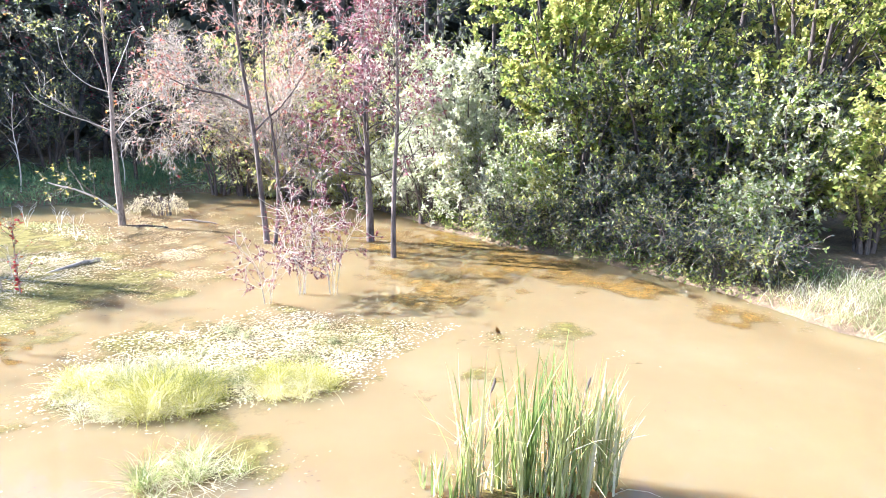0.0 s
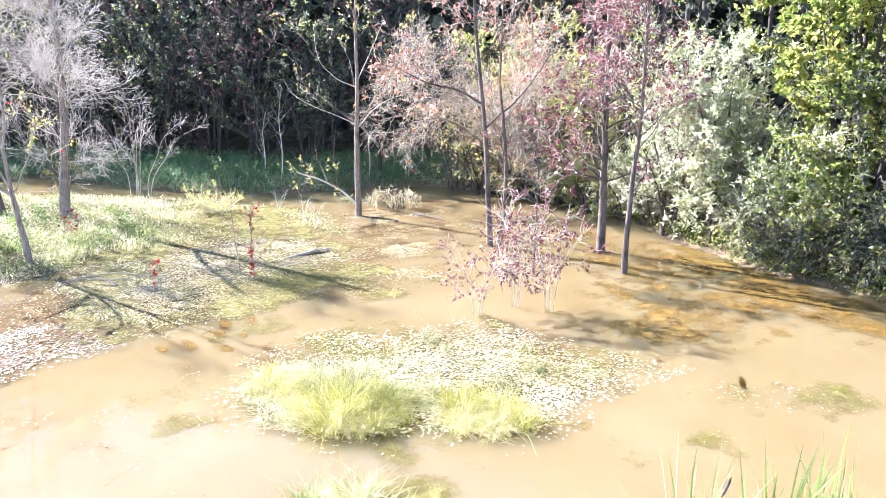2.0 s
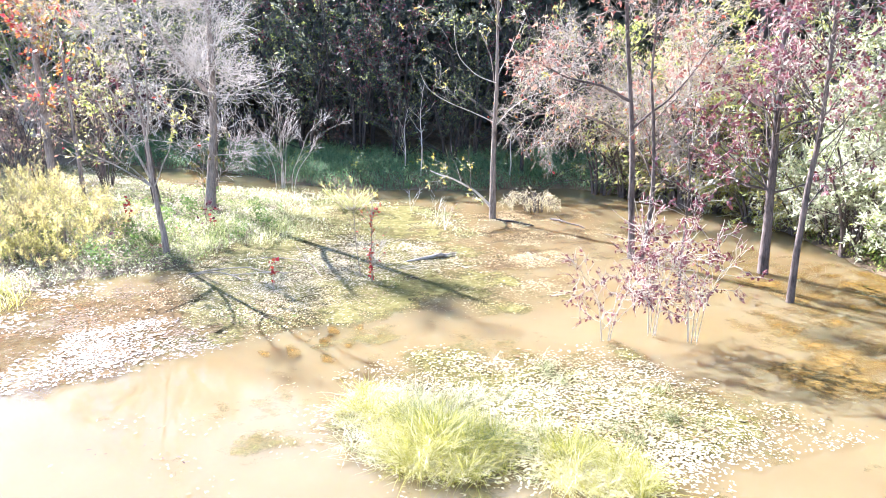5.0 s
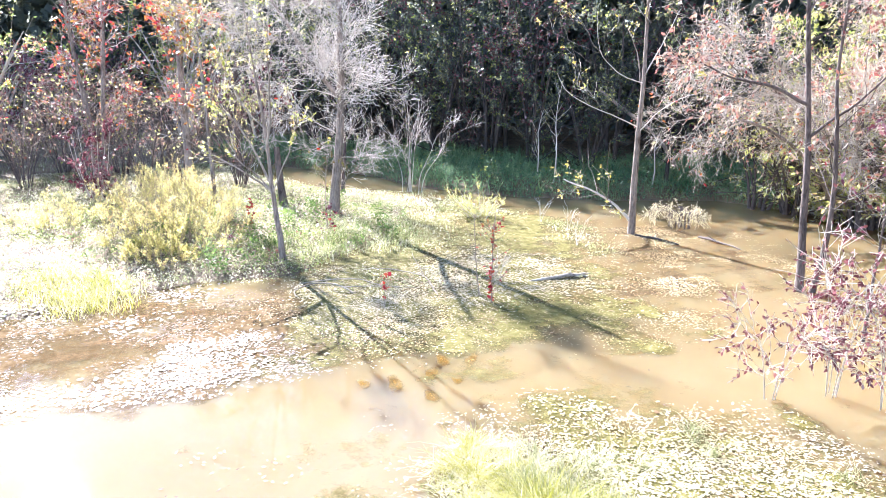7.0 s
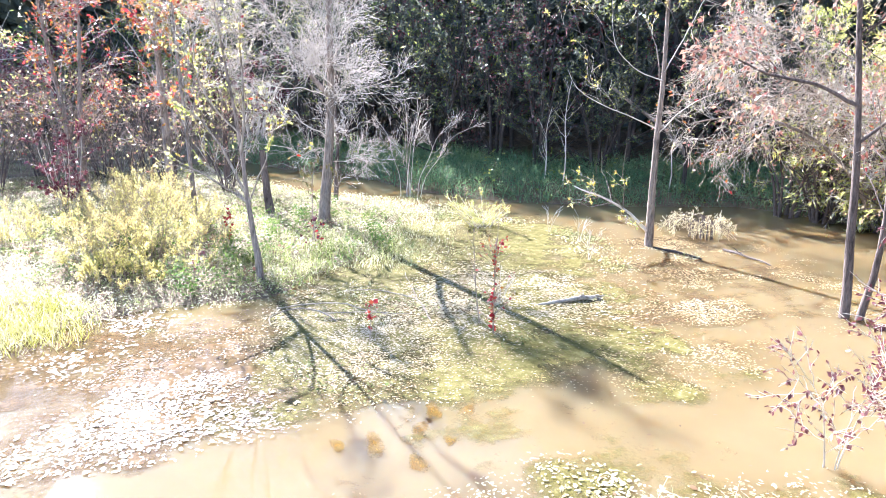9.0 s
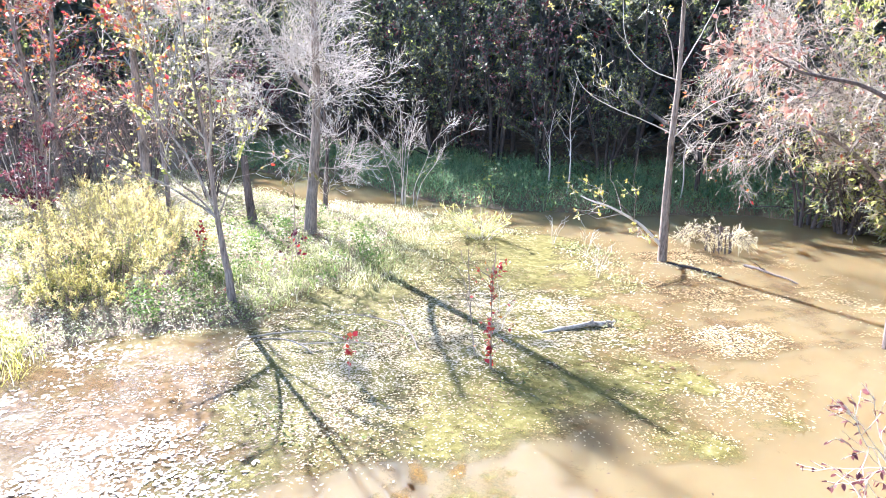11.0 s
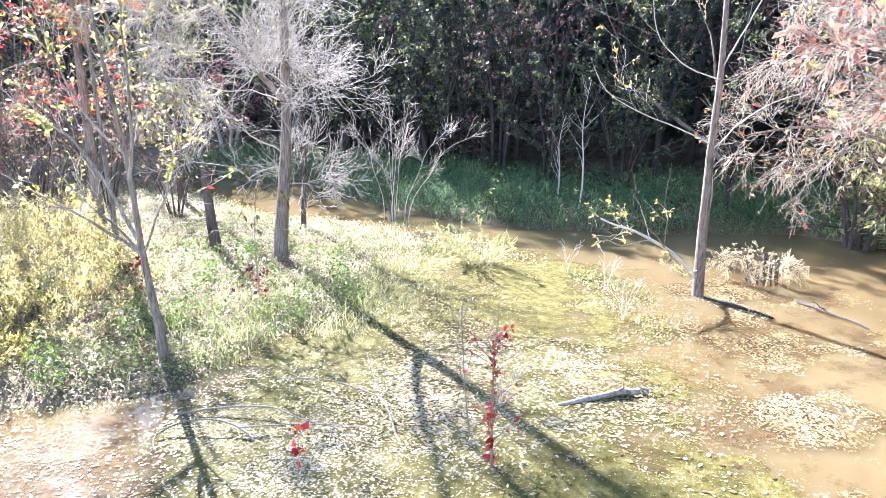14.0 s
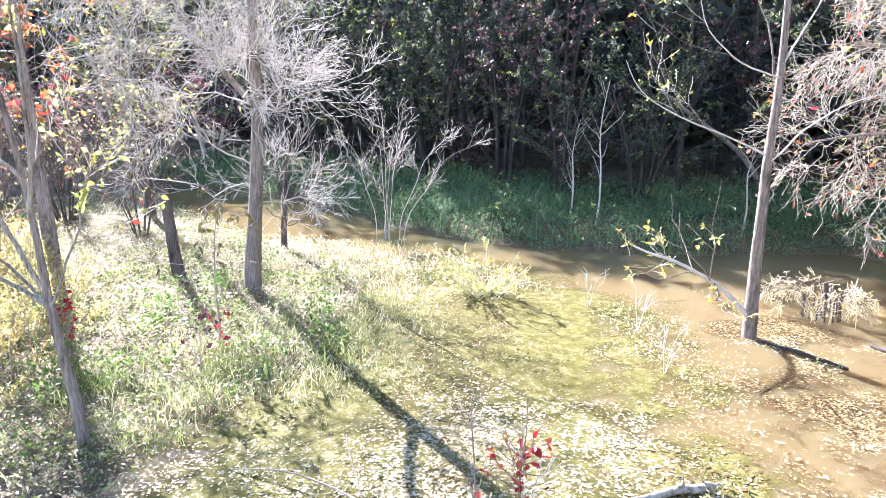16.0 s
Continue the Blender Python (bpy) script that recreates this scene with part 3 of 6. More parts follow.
def raft(box, count, keep, size, label, rng):
    """Leaves afloat, each one of its own."""
    x, y = scatter(box, count, keep, rng)
    ob = thing("leaf_raft", (float(x.mean()), float(y.mean()), 0.0), label, "fallen leaves", "rafts of floating leaves")
    for k in range(min(len(x), 300)):
        lf = new("leaf", LEAVES[rng.integers(10)])
        lf.parent = ob
        L = size * rng.uniform(0.6, 1.35)
        lf.matrix_basis = pose(x[k] - ob.location.x, y[k] - ob.location.y, 0.0125 + 0.003 * rng.random(), rng.normal(0, 3), rng.normal(0, 3), rng.random() * 360) @ Matrix.Diagonal((L, L * rng.uniform(0.8, 1.2), L, 1))
    return ob


def full(poly, edge, base, scale, seed, gain):
    return lambda x, y: np.clip(inside(x, y, poly, edge, 0.3, seed) * (base + gain * smooth_noise(x, y, scale, seed)), 0, 1)


def near_bed(x, y):
    """Where the leaves lie thickest: the near edge of the weed bed, by the fallen branches."""
    return np.clip(1.15 - np.hypot((x + 6.9) / 2.1, (y - 10.5) / 1.7), 0, 1)


litter("bed_leaves", (-11, -2.2, 8.4, 19), 130000, lambda x, y: np.clip(inside(x, y, WEED_BED, 0.8, 0.4, 1.0) * (0.32 + 0.38 * smooth_noise(x, y, 1.9, 1.0) + 0.25 * smooth_noise(x, y, 7.0, 4.0)), 0, 1), 0.029, M_LEAF_TAN, "tan fallen leaves floating on the weed mat", RNG)
litter("branch_leaves", (-9.5, -4.6, 8.6, 12.6), 42000, lambda x, y: np.clip(inside(x, y, WEED_BED, 0.8, 0.4, 1.0) * near_bed(x, y) * (0.75 + 0.6 * smooth_noise(x, y, 3.1, 2.0)), 0, 1), 0.031, M_LEAF_CREAM, "cream leaves carpeting the weed round the fallen branches", RNG, 0.0105)
litter("log_leaves", (-8.3, -4.8, 11.2, 14.6), 21000, full(LOG_BED, 1.4, 0.75, 2.9, 6.0, 0.9), 0.046, M_LEAF_CREAM, "cream and tan leaves packed beside the log", RNG)
litter("far_leaves", (-8, -2, 12.5, 20), 110000, clumped(BROWN_BED, 1.6, 0.02, 2.5, 2.0, 1.7), 0.036, M_LEAF_TAN, "tan fallen leaves drifted into rows", RNG)
# glare at the sun's mirror point is painted into this bed's leaf colour
litter("pale_leaves", (-10, -5, 4.6, 9.5), 42000, full(PALE_BED, 0.35, 0.6, 3.4, 3.0, 0.5), 0.040, M_LEAF_GLARE, "leaves packed on the water, paled in colour for sun glare", RNG, 0.0055)
litter("shore_leaves", (-11, -7.5, 5, 10), 14000, clumped([(-10.6, 5.4), (-10.3, 8.6), (-9.3, 9.2), (-8.2, 8.6), (-8.6, 7.2), (-9.0, 5.4)], 0.8, -0.1, 3.0, 7.0, 0.9), 0.06, M_LEAF_GLARE, "wet leaves along the muddy edge, paled in colour for glare", RNG, 0.0055)
litter("edge_leaves", (-11, -4.5, 5, 11), 44000, clumped([(-9.9, 9.4), (-8, 10), (-5.4, 9.4), (-5.2, 8.6), (-7, 7.5), (-8, 5.5), (-10.6, 5.5)], 0.6, 0.2, 3.0, 4.0, 0.8), 0.033,
       M_LEAF_BROWN, "brown leaves and twigs along the weed edge", RNG, 0.0055)
litter("edge_pale_leaves", (-10, -4.5, 7, 11), 20000, clumped([(-9.5, 9.4), (-8, 10), (-5.4, 9.8), (-5.2, 8.6), (-7, 8.2), (-8, 7.5)], 0.6, 0.12, 3.0, 8.0, 0.5), 0.034, M_LEAF_TAN, "scattered pale leaves over the brown silt", RNG)
litter("island_leaves", (-4.8, 2, 6, 11.5), 56000, lambda x, y: np.clip(inside(x, y, ISLAND, 0.7, 0.5, 4.0) * (0.12 + 0.75 * np.clip((x + 2.4) / 1.6, 0, 1) * np.clip((y - 7.7) / 1, 0, 1) + 0.45 * smooth_noise(x, y, 3.0, 1.0)), 0, 1),
       0.036, M_LEAF_CREAM, "cream and yellowed floating leaves beside the grass island", RNG)
litter("island_straw", (-3.9, 0.2, 6.8, 9.8), 16000, lambda x, y: np.clip(inside(x, y, ISLAND, 0.6, 0.4, 4.0) * (0.45 + 0.5 * smooth_noise(x, y, 3.4, 3.0)) * np.clip((y - 7.1) / 0.6, 0, 1), 0, 1), 0.04, M_GRASS_STRAW, "straw and pale dead leaves matted under the island grass", RNG, 0.015)
litter("drift_leaves", (-5, 8, 4, 16), 7000, lambda x, y: np.clip(0.045 + 0.35 * (smooth_noise(x, y, 1.3, 9.0) - 0.25) + 0.6 * np.clip(1 - np.hypot((x - 2.3) / 1.2, (y - 9.5) / 0.7), 0, 1)
       + 0.35 * np.clip(1 - np.abs(shore(x, y) + 0.4) / 1.5, 0, 1), 0, 1), 0.042, M_LEAF_BROWN, "single brown leaves adrift on the pond", RNG)
litter("patch_leaves", (-6, 4.5, 4.8, 11), 22000, lambda x, y: 0.55 * np.max([np.clip(1.1 - np.hypot((x - cx) / (2.0 * r), (y - cy) / (1.4 * r)), 0, 1) for cx, cy, r in PATCHES], 0), 0.036, M_LEAF_TAN, "tan leaves gathered on the drifting weed", RNG, 0.008)
raft((-3.0, 1.2, 8.0, 10.6), 900, lambda x, y: inside(x, y, ISLAND, 0.9, 0.4, 4.0) * 0.6, 0.058, "large cream and brown leaves floating behind the grass", RNG)
raft((-6.4, -3.6, 12.4, 15.0), 900, lambda x, y: np.clip(0.45 + 0.8 * smooth_noise(x, y, 2.4, 12.0), 0, 1), 0.06, "large tan leaves floating past the log's tip", RNG)
raft((-7.4, -5.4, 6.2, 8.8), 900, full(PALE_BED, 0.4, 0.6, 3.0, 5.0, 0.3), 0.062, "large pale wet leaves on the packed drift", RNG)


# ---- grasses ----
def grass(name, box, count, keep, height, width, material, label, rng, lean=0.35, curl=0.5, category="grass"):
    x, y = scatter(box, count, keep, rng)
    V, Q, T = blades(above(x, y, -0.01), height, rng, width, lean, curl)
    return stuff(name, mesh_of(name, V, Q, T), material, label, category)


def herbs(name, box, count, keep, height, size, material, label, rng, category="herbs"):
    """Low leafy plants: leaves held at many heights above the ground."""
    x, y = scatter(box, count, keep, rng)
    hill = 0.55 + 0.45 * smooth_noise(x, y, 2.7, height)
    p = above(x, y) + np.stack([0 * x, 0 * x, height * hill * rng.random(len(x)) ** 0.6], -1)
    V, Q = leaves(p, rng.normal(0, 1, p.shape) * [1, 1, 0.4], size, rng, 0.45, 0.25, 0.1, simple=True)
    return stuff(name, mesh_of(name, V, Q), material, label, category)


def blob(cx, cy, rx, ry, soft=0.6):
    return lambda x, y: np.clip((1 - np.hypot((x - cx) / rx, (y - cy) / ry)) / soft, 0, 1)


def far_bank(x, y):
    return np.clip(shore(x, y) * 5 + 1.0, 0, 1) * np.clip((4.2 - shore(x, y)) / 1.5, 0, 1) * (y > 17.9) * (x < -1.5) * (x > -24)


def clump_bank(x, y):
    return far_bank(x, y) * np.clip(0.55 + 0.7 * smooth_noise(x, y, 2.3, 5.0), 0.2, 1)


def west_land(x, y):
    return np.clip(shore(x, y) * 1.6 + 0.75, 0, 1) * (x < -8.2) * (y < 18)


def right_bank(x, y):
    return np.clip(shore(x, y) * 4 + 0.4, 0, 1) * np.clip((2.2 - shore(x, y)) / 1.0, 0, 1) * (x > 0.3)


grass("bank_grass", (-24, -1, 18, 28), 60000, clump_bank, 0.5, 0.013, M_GRASS_BANK, "lush green grass on the shaded far bank", RNG)
herbs("bank_tall_herbs", (-24, -1, 18, 28), 26000, lambda x, y: far_bank(x, y) * np.clip(1.3 * smooth_noise(x, y, 3.1, 8.0) - 0.1, 0, 1), 0.85, 0.085, M_LEAF_GREEN, "taller leafy weeds on the far bank", RNG)
herbs("bank_herbs", (-24, -1, 18, 28), 95000, far_bank, 0.42, 0.075, M_GRASS_BANK, "low leafy green plants on the far bank", RNG)
grass("west_grass", (-32, -8, 2, 18), 42000, lambda x, y: west_land(x, y) * np.clip(0.55 + 0.9 * smooth_noise(x, y, 1.9, 3.3), 0.1, 1), 0.16, 0.007, M_GRASS_PALE, "short pale sunlit grass on the wet flat", RNG)
herbs("west_herbs", (-22, -8, 5, 18), 140000, west_land, 0.2, 0.037, M_GRASS_PALE, "low pale green herbs on the wet flat", RNG)
herbs("flat_tall_herbs", (-13, -8, 9.5, 15), 42000, lambda x, y: west_land(x, y) * np.clip(1.5 * smooth_noise(x, y, 2.6, 5.5) - 0.2, 0, 1), 0.5, 0.055, M_GRASS_GREEN, "taller bushy green herbs in heaps on the flat", RNG)
herbs("west_dark_herbs", (-16, -8, 8, 16), 60000, lambda x, y: west_land(x, y) * np.clip(0.2 + 1.1 * smooth_noise(x, y, 2.2, 7.7), 0, 1), 0.26, 0.05, M_HERB_FRESH, "fresh green leafy herbs in clumps on the flat", RNG)
grass("shore_grass", (-13, -7, 11, 18), 26000, lambda x, y: np.clip(1 - np.abs(shore(x, y) + 0.1) / 1.3, 0, 1) * (y > 12.3) * (x < -8) * np.clip(0.8 + 0.5 * smooth_noise(x, y, 2.4, 9.3), 0, 1), 0.13, 0.007, M_GRASS_PALE, "fine pale green grass creeping into the shallow water", RNG)
herbs("mat_herbs", (-12, -5, 9, 18), 40000, lambda x, y: np.clip(inside(x, y, WEED_BED, 0.5) * (smooth_noise(x, y, 1.5, 2.2) - 0.05) * 0.9 + blob(-11.2, 16.9, 2.2, 1.0)(x, y) + blob(-8.3, 17.2, 1.6, 0.5)(x, y) * 0.6 + blob(-7.6, 16.9, 0.9, 0.5)(x, y) + blob(-4.95, 16.95, 0.6, 0.35)(x, y) * 0.8
      + blob(-5.4, 11.5, 0.9, 0.6)(x, y) * 0.7, 0, 1), 0.12, 0.045, M_GRASS_PALE, "small pale leaves standing out of the weed mat", RNG)
litter("flat_litter", (-22, -8.4, 4.5, 17), 26000, lambda x, y: west_land(x, y) * np.clip(0.3 + 0.9 * smooth_noise(x, y, 1.4, 6.1), 0, 1), 0.04, M_LEAF_TAN, "pale dead leaves lying in the grass of the flat", RNG, 0.03)
herbs("red_ground_leaves", (-15, -9, 8.5, 14), 9000, lambda x, y: west_land(x, y) * np.clip(1.6 * smooth_noise(x, y, 2.9, 4.4) - 0.75, 0, 1), 0.3, 0.055, M_LEAF_PINK, "small reddish seedlings in the grass", RNG)
grass("green_tuft_grass", (-12, -8.5, 9.5, 14.5), 15000, lambda x, y: np.clip(blob(-10.0, 11.4, 1.2, 0.9)(x, y) + blob(-10.0, 12.8, 1.3, 1.8)(x, y) * 0.6, 0, 1) * np.clip(0.5 + smooth_noise(x, y, 5.0, 1.0), 0, 1), 0.26, 0.007, M_HERB_FRESH,
      "tall bright green grass tufts by the leaning tree", RNG)
grass("edge_tuft_grass", (-12, -8.5, 6, 9), 13000, lambda x, y: np.clip(blob(-10.2, 7.6, 1.3, 0.9)(x, y) * (0.7 + 0.6 * smooth_noise(x, y, 5.0, 3.0)), 0, 1), 0.26, 0.0075, M_GRASS_LIME, "sunlit lime grass tuft at the water's edge", RNG)
grass("right_grass", (0, 16, 6, 20), 45000, lambda x, y: right_bank(x, y) * np.clip(0.4 + smooth_noise(x, y, 3.0, 2.0), 0, 1), 0.3, 0.010, M_GRASS_GREEN, "green bank grass under the shrubs", RNG)
grass("right_pale_grass", (6, 14, 6, 12.5), 30000, lambda x, y: right_bank(x, y) * np.clip((11.4 - y) / 0.8, 0, 1), 0.30, 0.009, M_GRASS_PALE, "pale sunlit grass on the open bank", RNG, 0.5, 0.7)
herbs("right_herbs", (0, 9, 9, 20), 60000, lambda x, y: np.clip(shore(x, y) * 4 + 1.2, 0, 1) * np.clip((1.6 - shore(x, y)), 0, 1) * (x > 0.3) * np.clip((y - 10.6) / 1.5, 0, 1), 0.5, 0.06, M_LEAF_GREEN, "leafy green plants along the shaded bank", RNG)


def tussock(place, rx, ry, count, height, material, label, rng):
    """A grass island of many small tufts, each a spray of bending blades, with straw bent down on the water round it."""
    ob = thing("grass_clump", place, label, "grass", "grass clumps in the pond")
    tufts = max(count // 75, 8)
    a, r = rng.random(tufts) * 2 * math.pi, rng.random(tufts) ** 0.55
    c = np.stack([rx * r * np.cos(a), ry * r * np.sin(a), np.full(tufts, -0.01)], -1)
    hh = height * (1.25 - 0.55 * r) * rng.uniform(0.5, 1.5, tufts)
    i = rng.integers(0, tufts, count)
    p = c[i] + rng.normal(0, 0.05, (count, 3)) * [1, 1, 0]
    V, Q, T = blades(p, 1.0, rng, 1.0, 0.55, 0.7, 0.6)
    k, base = np.repeat(hh[i], 7)[:, None], np.repeat(p, 7, 0)
    mid = np.repeat(np.stack([V.reshape(-1, 7, 3)[:, [0, 1]].mean(1), V.reshape(-1, 7, 3)[:, [2, 3]].mean(1), V.reshape(-1, 7, 3)[:, [4, 5]].mean(1)], 1), 2, 1)
    mid = np.concatenate([mid, V.reshape(-1, 7, 3)[:, 6:]], 1).reshape(-1, 3)
    V = base + (mid - base) * k + (V - mid) * 0.0062
    piece("grass_tuft", mesh_of("grass_tuft", V, Q, T), material, ob)
    n = count // 4
    a, r = rng.random(n) * 2 * math.pi, 0.3 + 0.7 * rng.random(n)
    p = np.stack([rx * r * np.cos(a), ry * r * np.sin(a), 0.01 + 0.05 * rng.random(n)], -1)
    V, Q, T = blades(p, 0.11, rng, 0.0055, 1.4, 0.5)
    piece("straw", mesh_of("straw", V * [1, 1, 0.6] + [0, 0, 0.008], Q, T), M_GRASS_STRAW, ob, "bent straw-coloured blades at the water")
    return ob


tussock((-2.35, 7.95, 0), 1.0, 0.85, 3600, 0.15, M_GRASS_PALE, "thin pale sunlit grass over the pond island", RNG)
tussock((-2.05, 7.65, 0), 0.62, 0.5, 5200, 0.19, M_GRASS_LIME, "sunlit lime green grass clump rising from the pond", RNG)
tussock((-2.9, 8.0, 0), 0.5, 0.5, 1900, 0.15, M_GRASS_LIME, "low lime grass at the island's edge", RNG)
tussock((-0.7, 8.0, 0), 0.5, 0.4, 3200, 0.17, M_GRASS_LIME, "smaller sunlit grass clump with bent straw", RNG)
tussock((-1.2, 8.1, 0), 0.9, 0.5, 1300, 0.12, M_GRASS_PALE, "thin straw-pale grass between two clumps", RNG)
tussock((-1.2, 9.3, 0), 1.4, 0.8, 1200, 0.10, M_GRASS_PALE, "thin pale grass among floating leaves", RNG)
tussock((-1.28, 6.05, 0), 0.5, 0.38, 1000, 0.16, M_HERB_FRESH, "low pale green grass clump near the cattails", RNG)


# ---- cattails ----
def cattails():
    ob = thing("cattail_clump", (1.6, 5.74, 0), "tall green cattails with white glints standing in the muddy water", "cattails")
    kinds = []
    for k in range(12):
        n = 9
        s = np.linspace(0, 1, n)
        bend = 0.03 + 0.22 * RNG.random() ** 2
        x = bend * s ** 2.2
        z = s - 0.25 * bend * s ** 3
        tip = 1.0
        w = 0.0115 * (1 - s ** 4) + 0.0006
        tw = 1.6 * s * RNG.uniform(-1, 1)
        side = np.stack([np.sin(tw) * 0.5, np.cos(tw), 0 * tw], -1)
        c = np.stack([x, 0 * x, z * tip], -1)
        mid = c + np.stack([-0.25 * w, 0 * w, 0 * w], -1)
        V = np.stack([c - side * w[:, None], mid, c + side * w[:, None]], 1).reshape(-1, 3)
        q = []
        for i in range(n - 1):
            a = 3 * i
            q += [[a, a + 1, a + 4, a + 3], [a + 1, a + 2, a + 5, a + 4]]
        kinds.append(mesh_of("blade", V, q, smooth=True))
        kinds[-1].materials.append(M_CATTAIL)
    groups = [(-0.47, -0.05, 0.10, 1.25, 30), (-0.2, 0.05, 0.12, 0.95, 22), (0.05, 0.05, 0.12, 1.25, 34), (0.32, 0.0, 0.14, 1.3, 40), (0.5, -0.05, 0.12, 1.2, 34), (0.15, -0.15, 0.25, 0.9, 30),
              (0.72, 0.0, 0.12, 1.05, 40), (0.82, 0.08, 0.08, 0.95, 20), (-0.72, 0.0, 0.06, 0.45, 12), (-0.62, -0.1, 0.05, 0.3, 8), (-0.85, 0.1, 0.03, 0.3, 5), (0.9, 0.2, 0.04, 0.4, 5)]
    for gx0, gy0, r, h, n in groups:
        for _ in range(n):
            a = RNG.random() * 6.28
            q = RNG.random() ** 0.7 * r
            b = new("blade", kinds[RNG.integers(12)])
            b.parent = ob
            L = 1.06 * h * RNG.uniform(0.6, 1.08)
            b.matrix_basis = pose(gx0 + q * math.cos(a), gy0 + q * math.sin(a), -0.03, RNG.normal(0, 4), RNG.normal(1, 4), RNG.random() * 360) @ Matrix.Diagonal((L, RNG.uniform(0.6, 1.15), L, 1))
    n = 40
    p = np.stack([RNG.uniform(-0.6, 0.85, n), RNG.uniform(-0.2, 0.15, n), RNG.uniform(0.05, 0.5, n)], -1)
    V, Q, T = blades(p, 0.38, RNG, 0.016, 0.7, 0.7)
    piece("dead_foliage", mesh_of("dead_foliage", V, Q, T), M_GRASS_PALE, ob, "broken straw-coloured leaves hanging in the clump")
    P = np.stack([spline([(x, y, -0.05), (x + 0.02, y, 0.6), (x + 0.05, y, 0.95)], 6) for x, y in ((-0.35, 0.0), (0.2, 0.05), (0.45, 0.0))])
    for i in range(3):
        V, Q = tubes(P[i:i + 1], np.full((1, 6), 0.004), 5)
        part("stalk", mesh_of("stalk", V, Q), M_TWIG_BROWN, ob)
    for x, z in ((-0.3, 0.93), (0.5, 0.93)):
        P = spline([(x, 0, z), (x + 0.02, 0, z + 0.07), (x + 0.04, 0, z + 0.14)], 6)[None]
        V, Q = tubes(P, np.array([[0.004, 0.011, 0.012, 0.012, 0.010, 0.002]]), 7)
        part("seed_head", mesh_of("seed_head", V, Q, smooth=True), M_BARK_BROWN, ob, "brown velvety seed head")
    return ob


cattails()


# ---- trees and shrubs ----
def tree(name, place, label, stems, levels, leaf=None, bark=None, twig=None, category="tree", group="", seed=1, sides=8, stem_n=14, whole=False, limb=None, fine=False, fork=None):
    """stems: [(points, bottom radius, top radius)]; levels: settings of grow(), each on the level before it;
    leaf: (material, count, size, aspect, droop, low, high, levels used)."""
    rng = np.random.default_rng(seed)
    ob = thing(name, place, label, category, group)
    P0 = np.stack([spline(p, stem_n, 0.0, rng) + np.concatenate([np.zeros((1, 3)), np.cumsum(rng.normal(0, 0.008, (stem_n - 1, 3)), 0)]) for p, _, _ in stems])
    R0 = np.stack([np.linspace(a, b, stem_n) for _, a, b in stems])
    flare = 1 + 0.45 * np.exp(-np.linspace(0, 6, stem_n))[None]
    if len(stems) > 40:
        V, Q = tubes(P0, R0 * flare, sides)
        piece("stem_mass", mesh_of("stem_mass", V, Q, smooth=True), bark or M_BARK_GREY, ob)
    else:
        for i in range(len(stems)):
            V, Q = tubes(P0[i:i + 1], R0[i:i + 1] * (flare if P0[i, 0, 2] < 0.2 else 1), sides)
            nm = "trunk" if i == 0 and R0[i, 0] > 0.03 else "stem"
            st0 = part(nm, mesh_of(nm, V, Q, smooth=True), (fork if i and fork else bark) or M_BARK_GREY, ob)
            main = st0 if i == 0 else main
    lim, lv = [], [(P0, R0)]
    for k, st in enumerate(levels):
        src = lv[st.get("on", k)]
        P, R = grow(src[0], src[1], st["count"], st.get("s0", 0.3), st.get("s1", 1.0), st.get("angle", 50), st["length"], st.get("up", 0.2), st.get("wig", 0.05), rng,
                    st.get("n", 6), st.get("ratio", 0.55), st.get("flat"))
        lv.append((P, R))
        lim.append((k, tubes(P, R, 5 if k == 0 else 3)))
    if lim:
        if levels[0]["count"] <= 60 and not whole:
            P, R = lv[1]
            for i in range(len(P)):
                V, Q = tubes(P[i:i + 1], R[i:i + 1], 5)
                part("limb", mesh_of("limb", V, Q, smooth=True), limb or bark or M_BARK_GREY, main if len(stems) == 1 else ob)
        else:
            V, Q = lim[0][1]
            piece("branchwork", mesh_of("branchwork", V, Q, smooth=True), limb or bark or M_BARK_GREY, ob)
    if len(lim) > 1:
        V, Q = joined([g for _, g in lim[1:]])
        piece("twigwork", mesh_of("twigwork", V, Q), twig or M_TWIG_PALE, ob)
    for k, (mat, count, size, aspect, droop, lo, hi, used) in enumerate(leaf or []):
        pos, way = along(lv[used][0], count, lo, hi, rng)
        V, Q = leaves(pos, way, size, rng, aspect, 0.25, droop, simple=not fine)
        part("crown", mesh_of("crown", V, Q), mat, ob)
    return ob


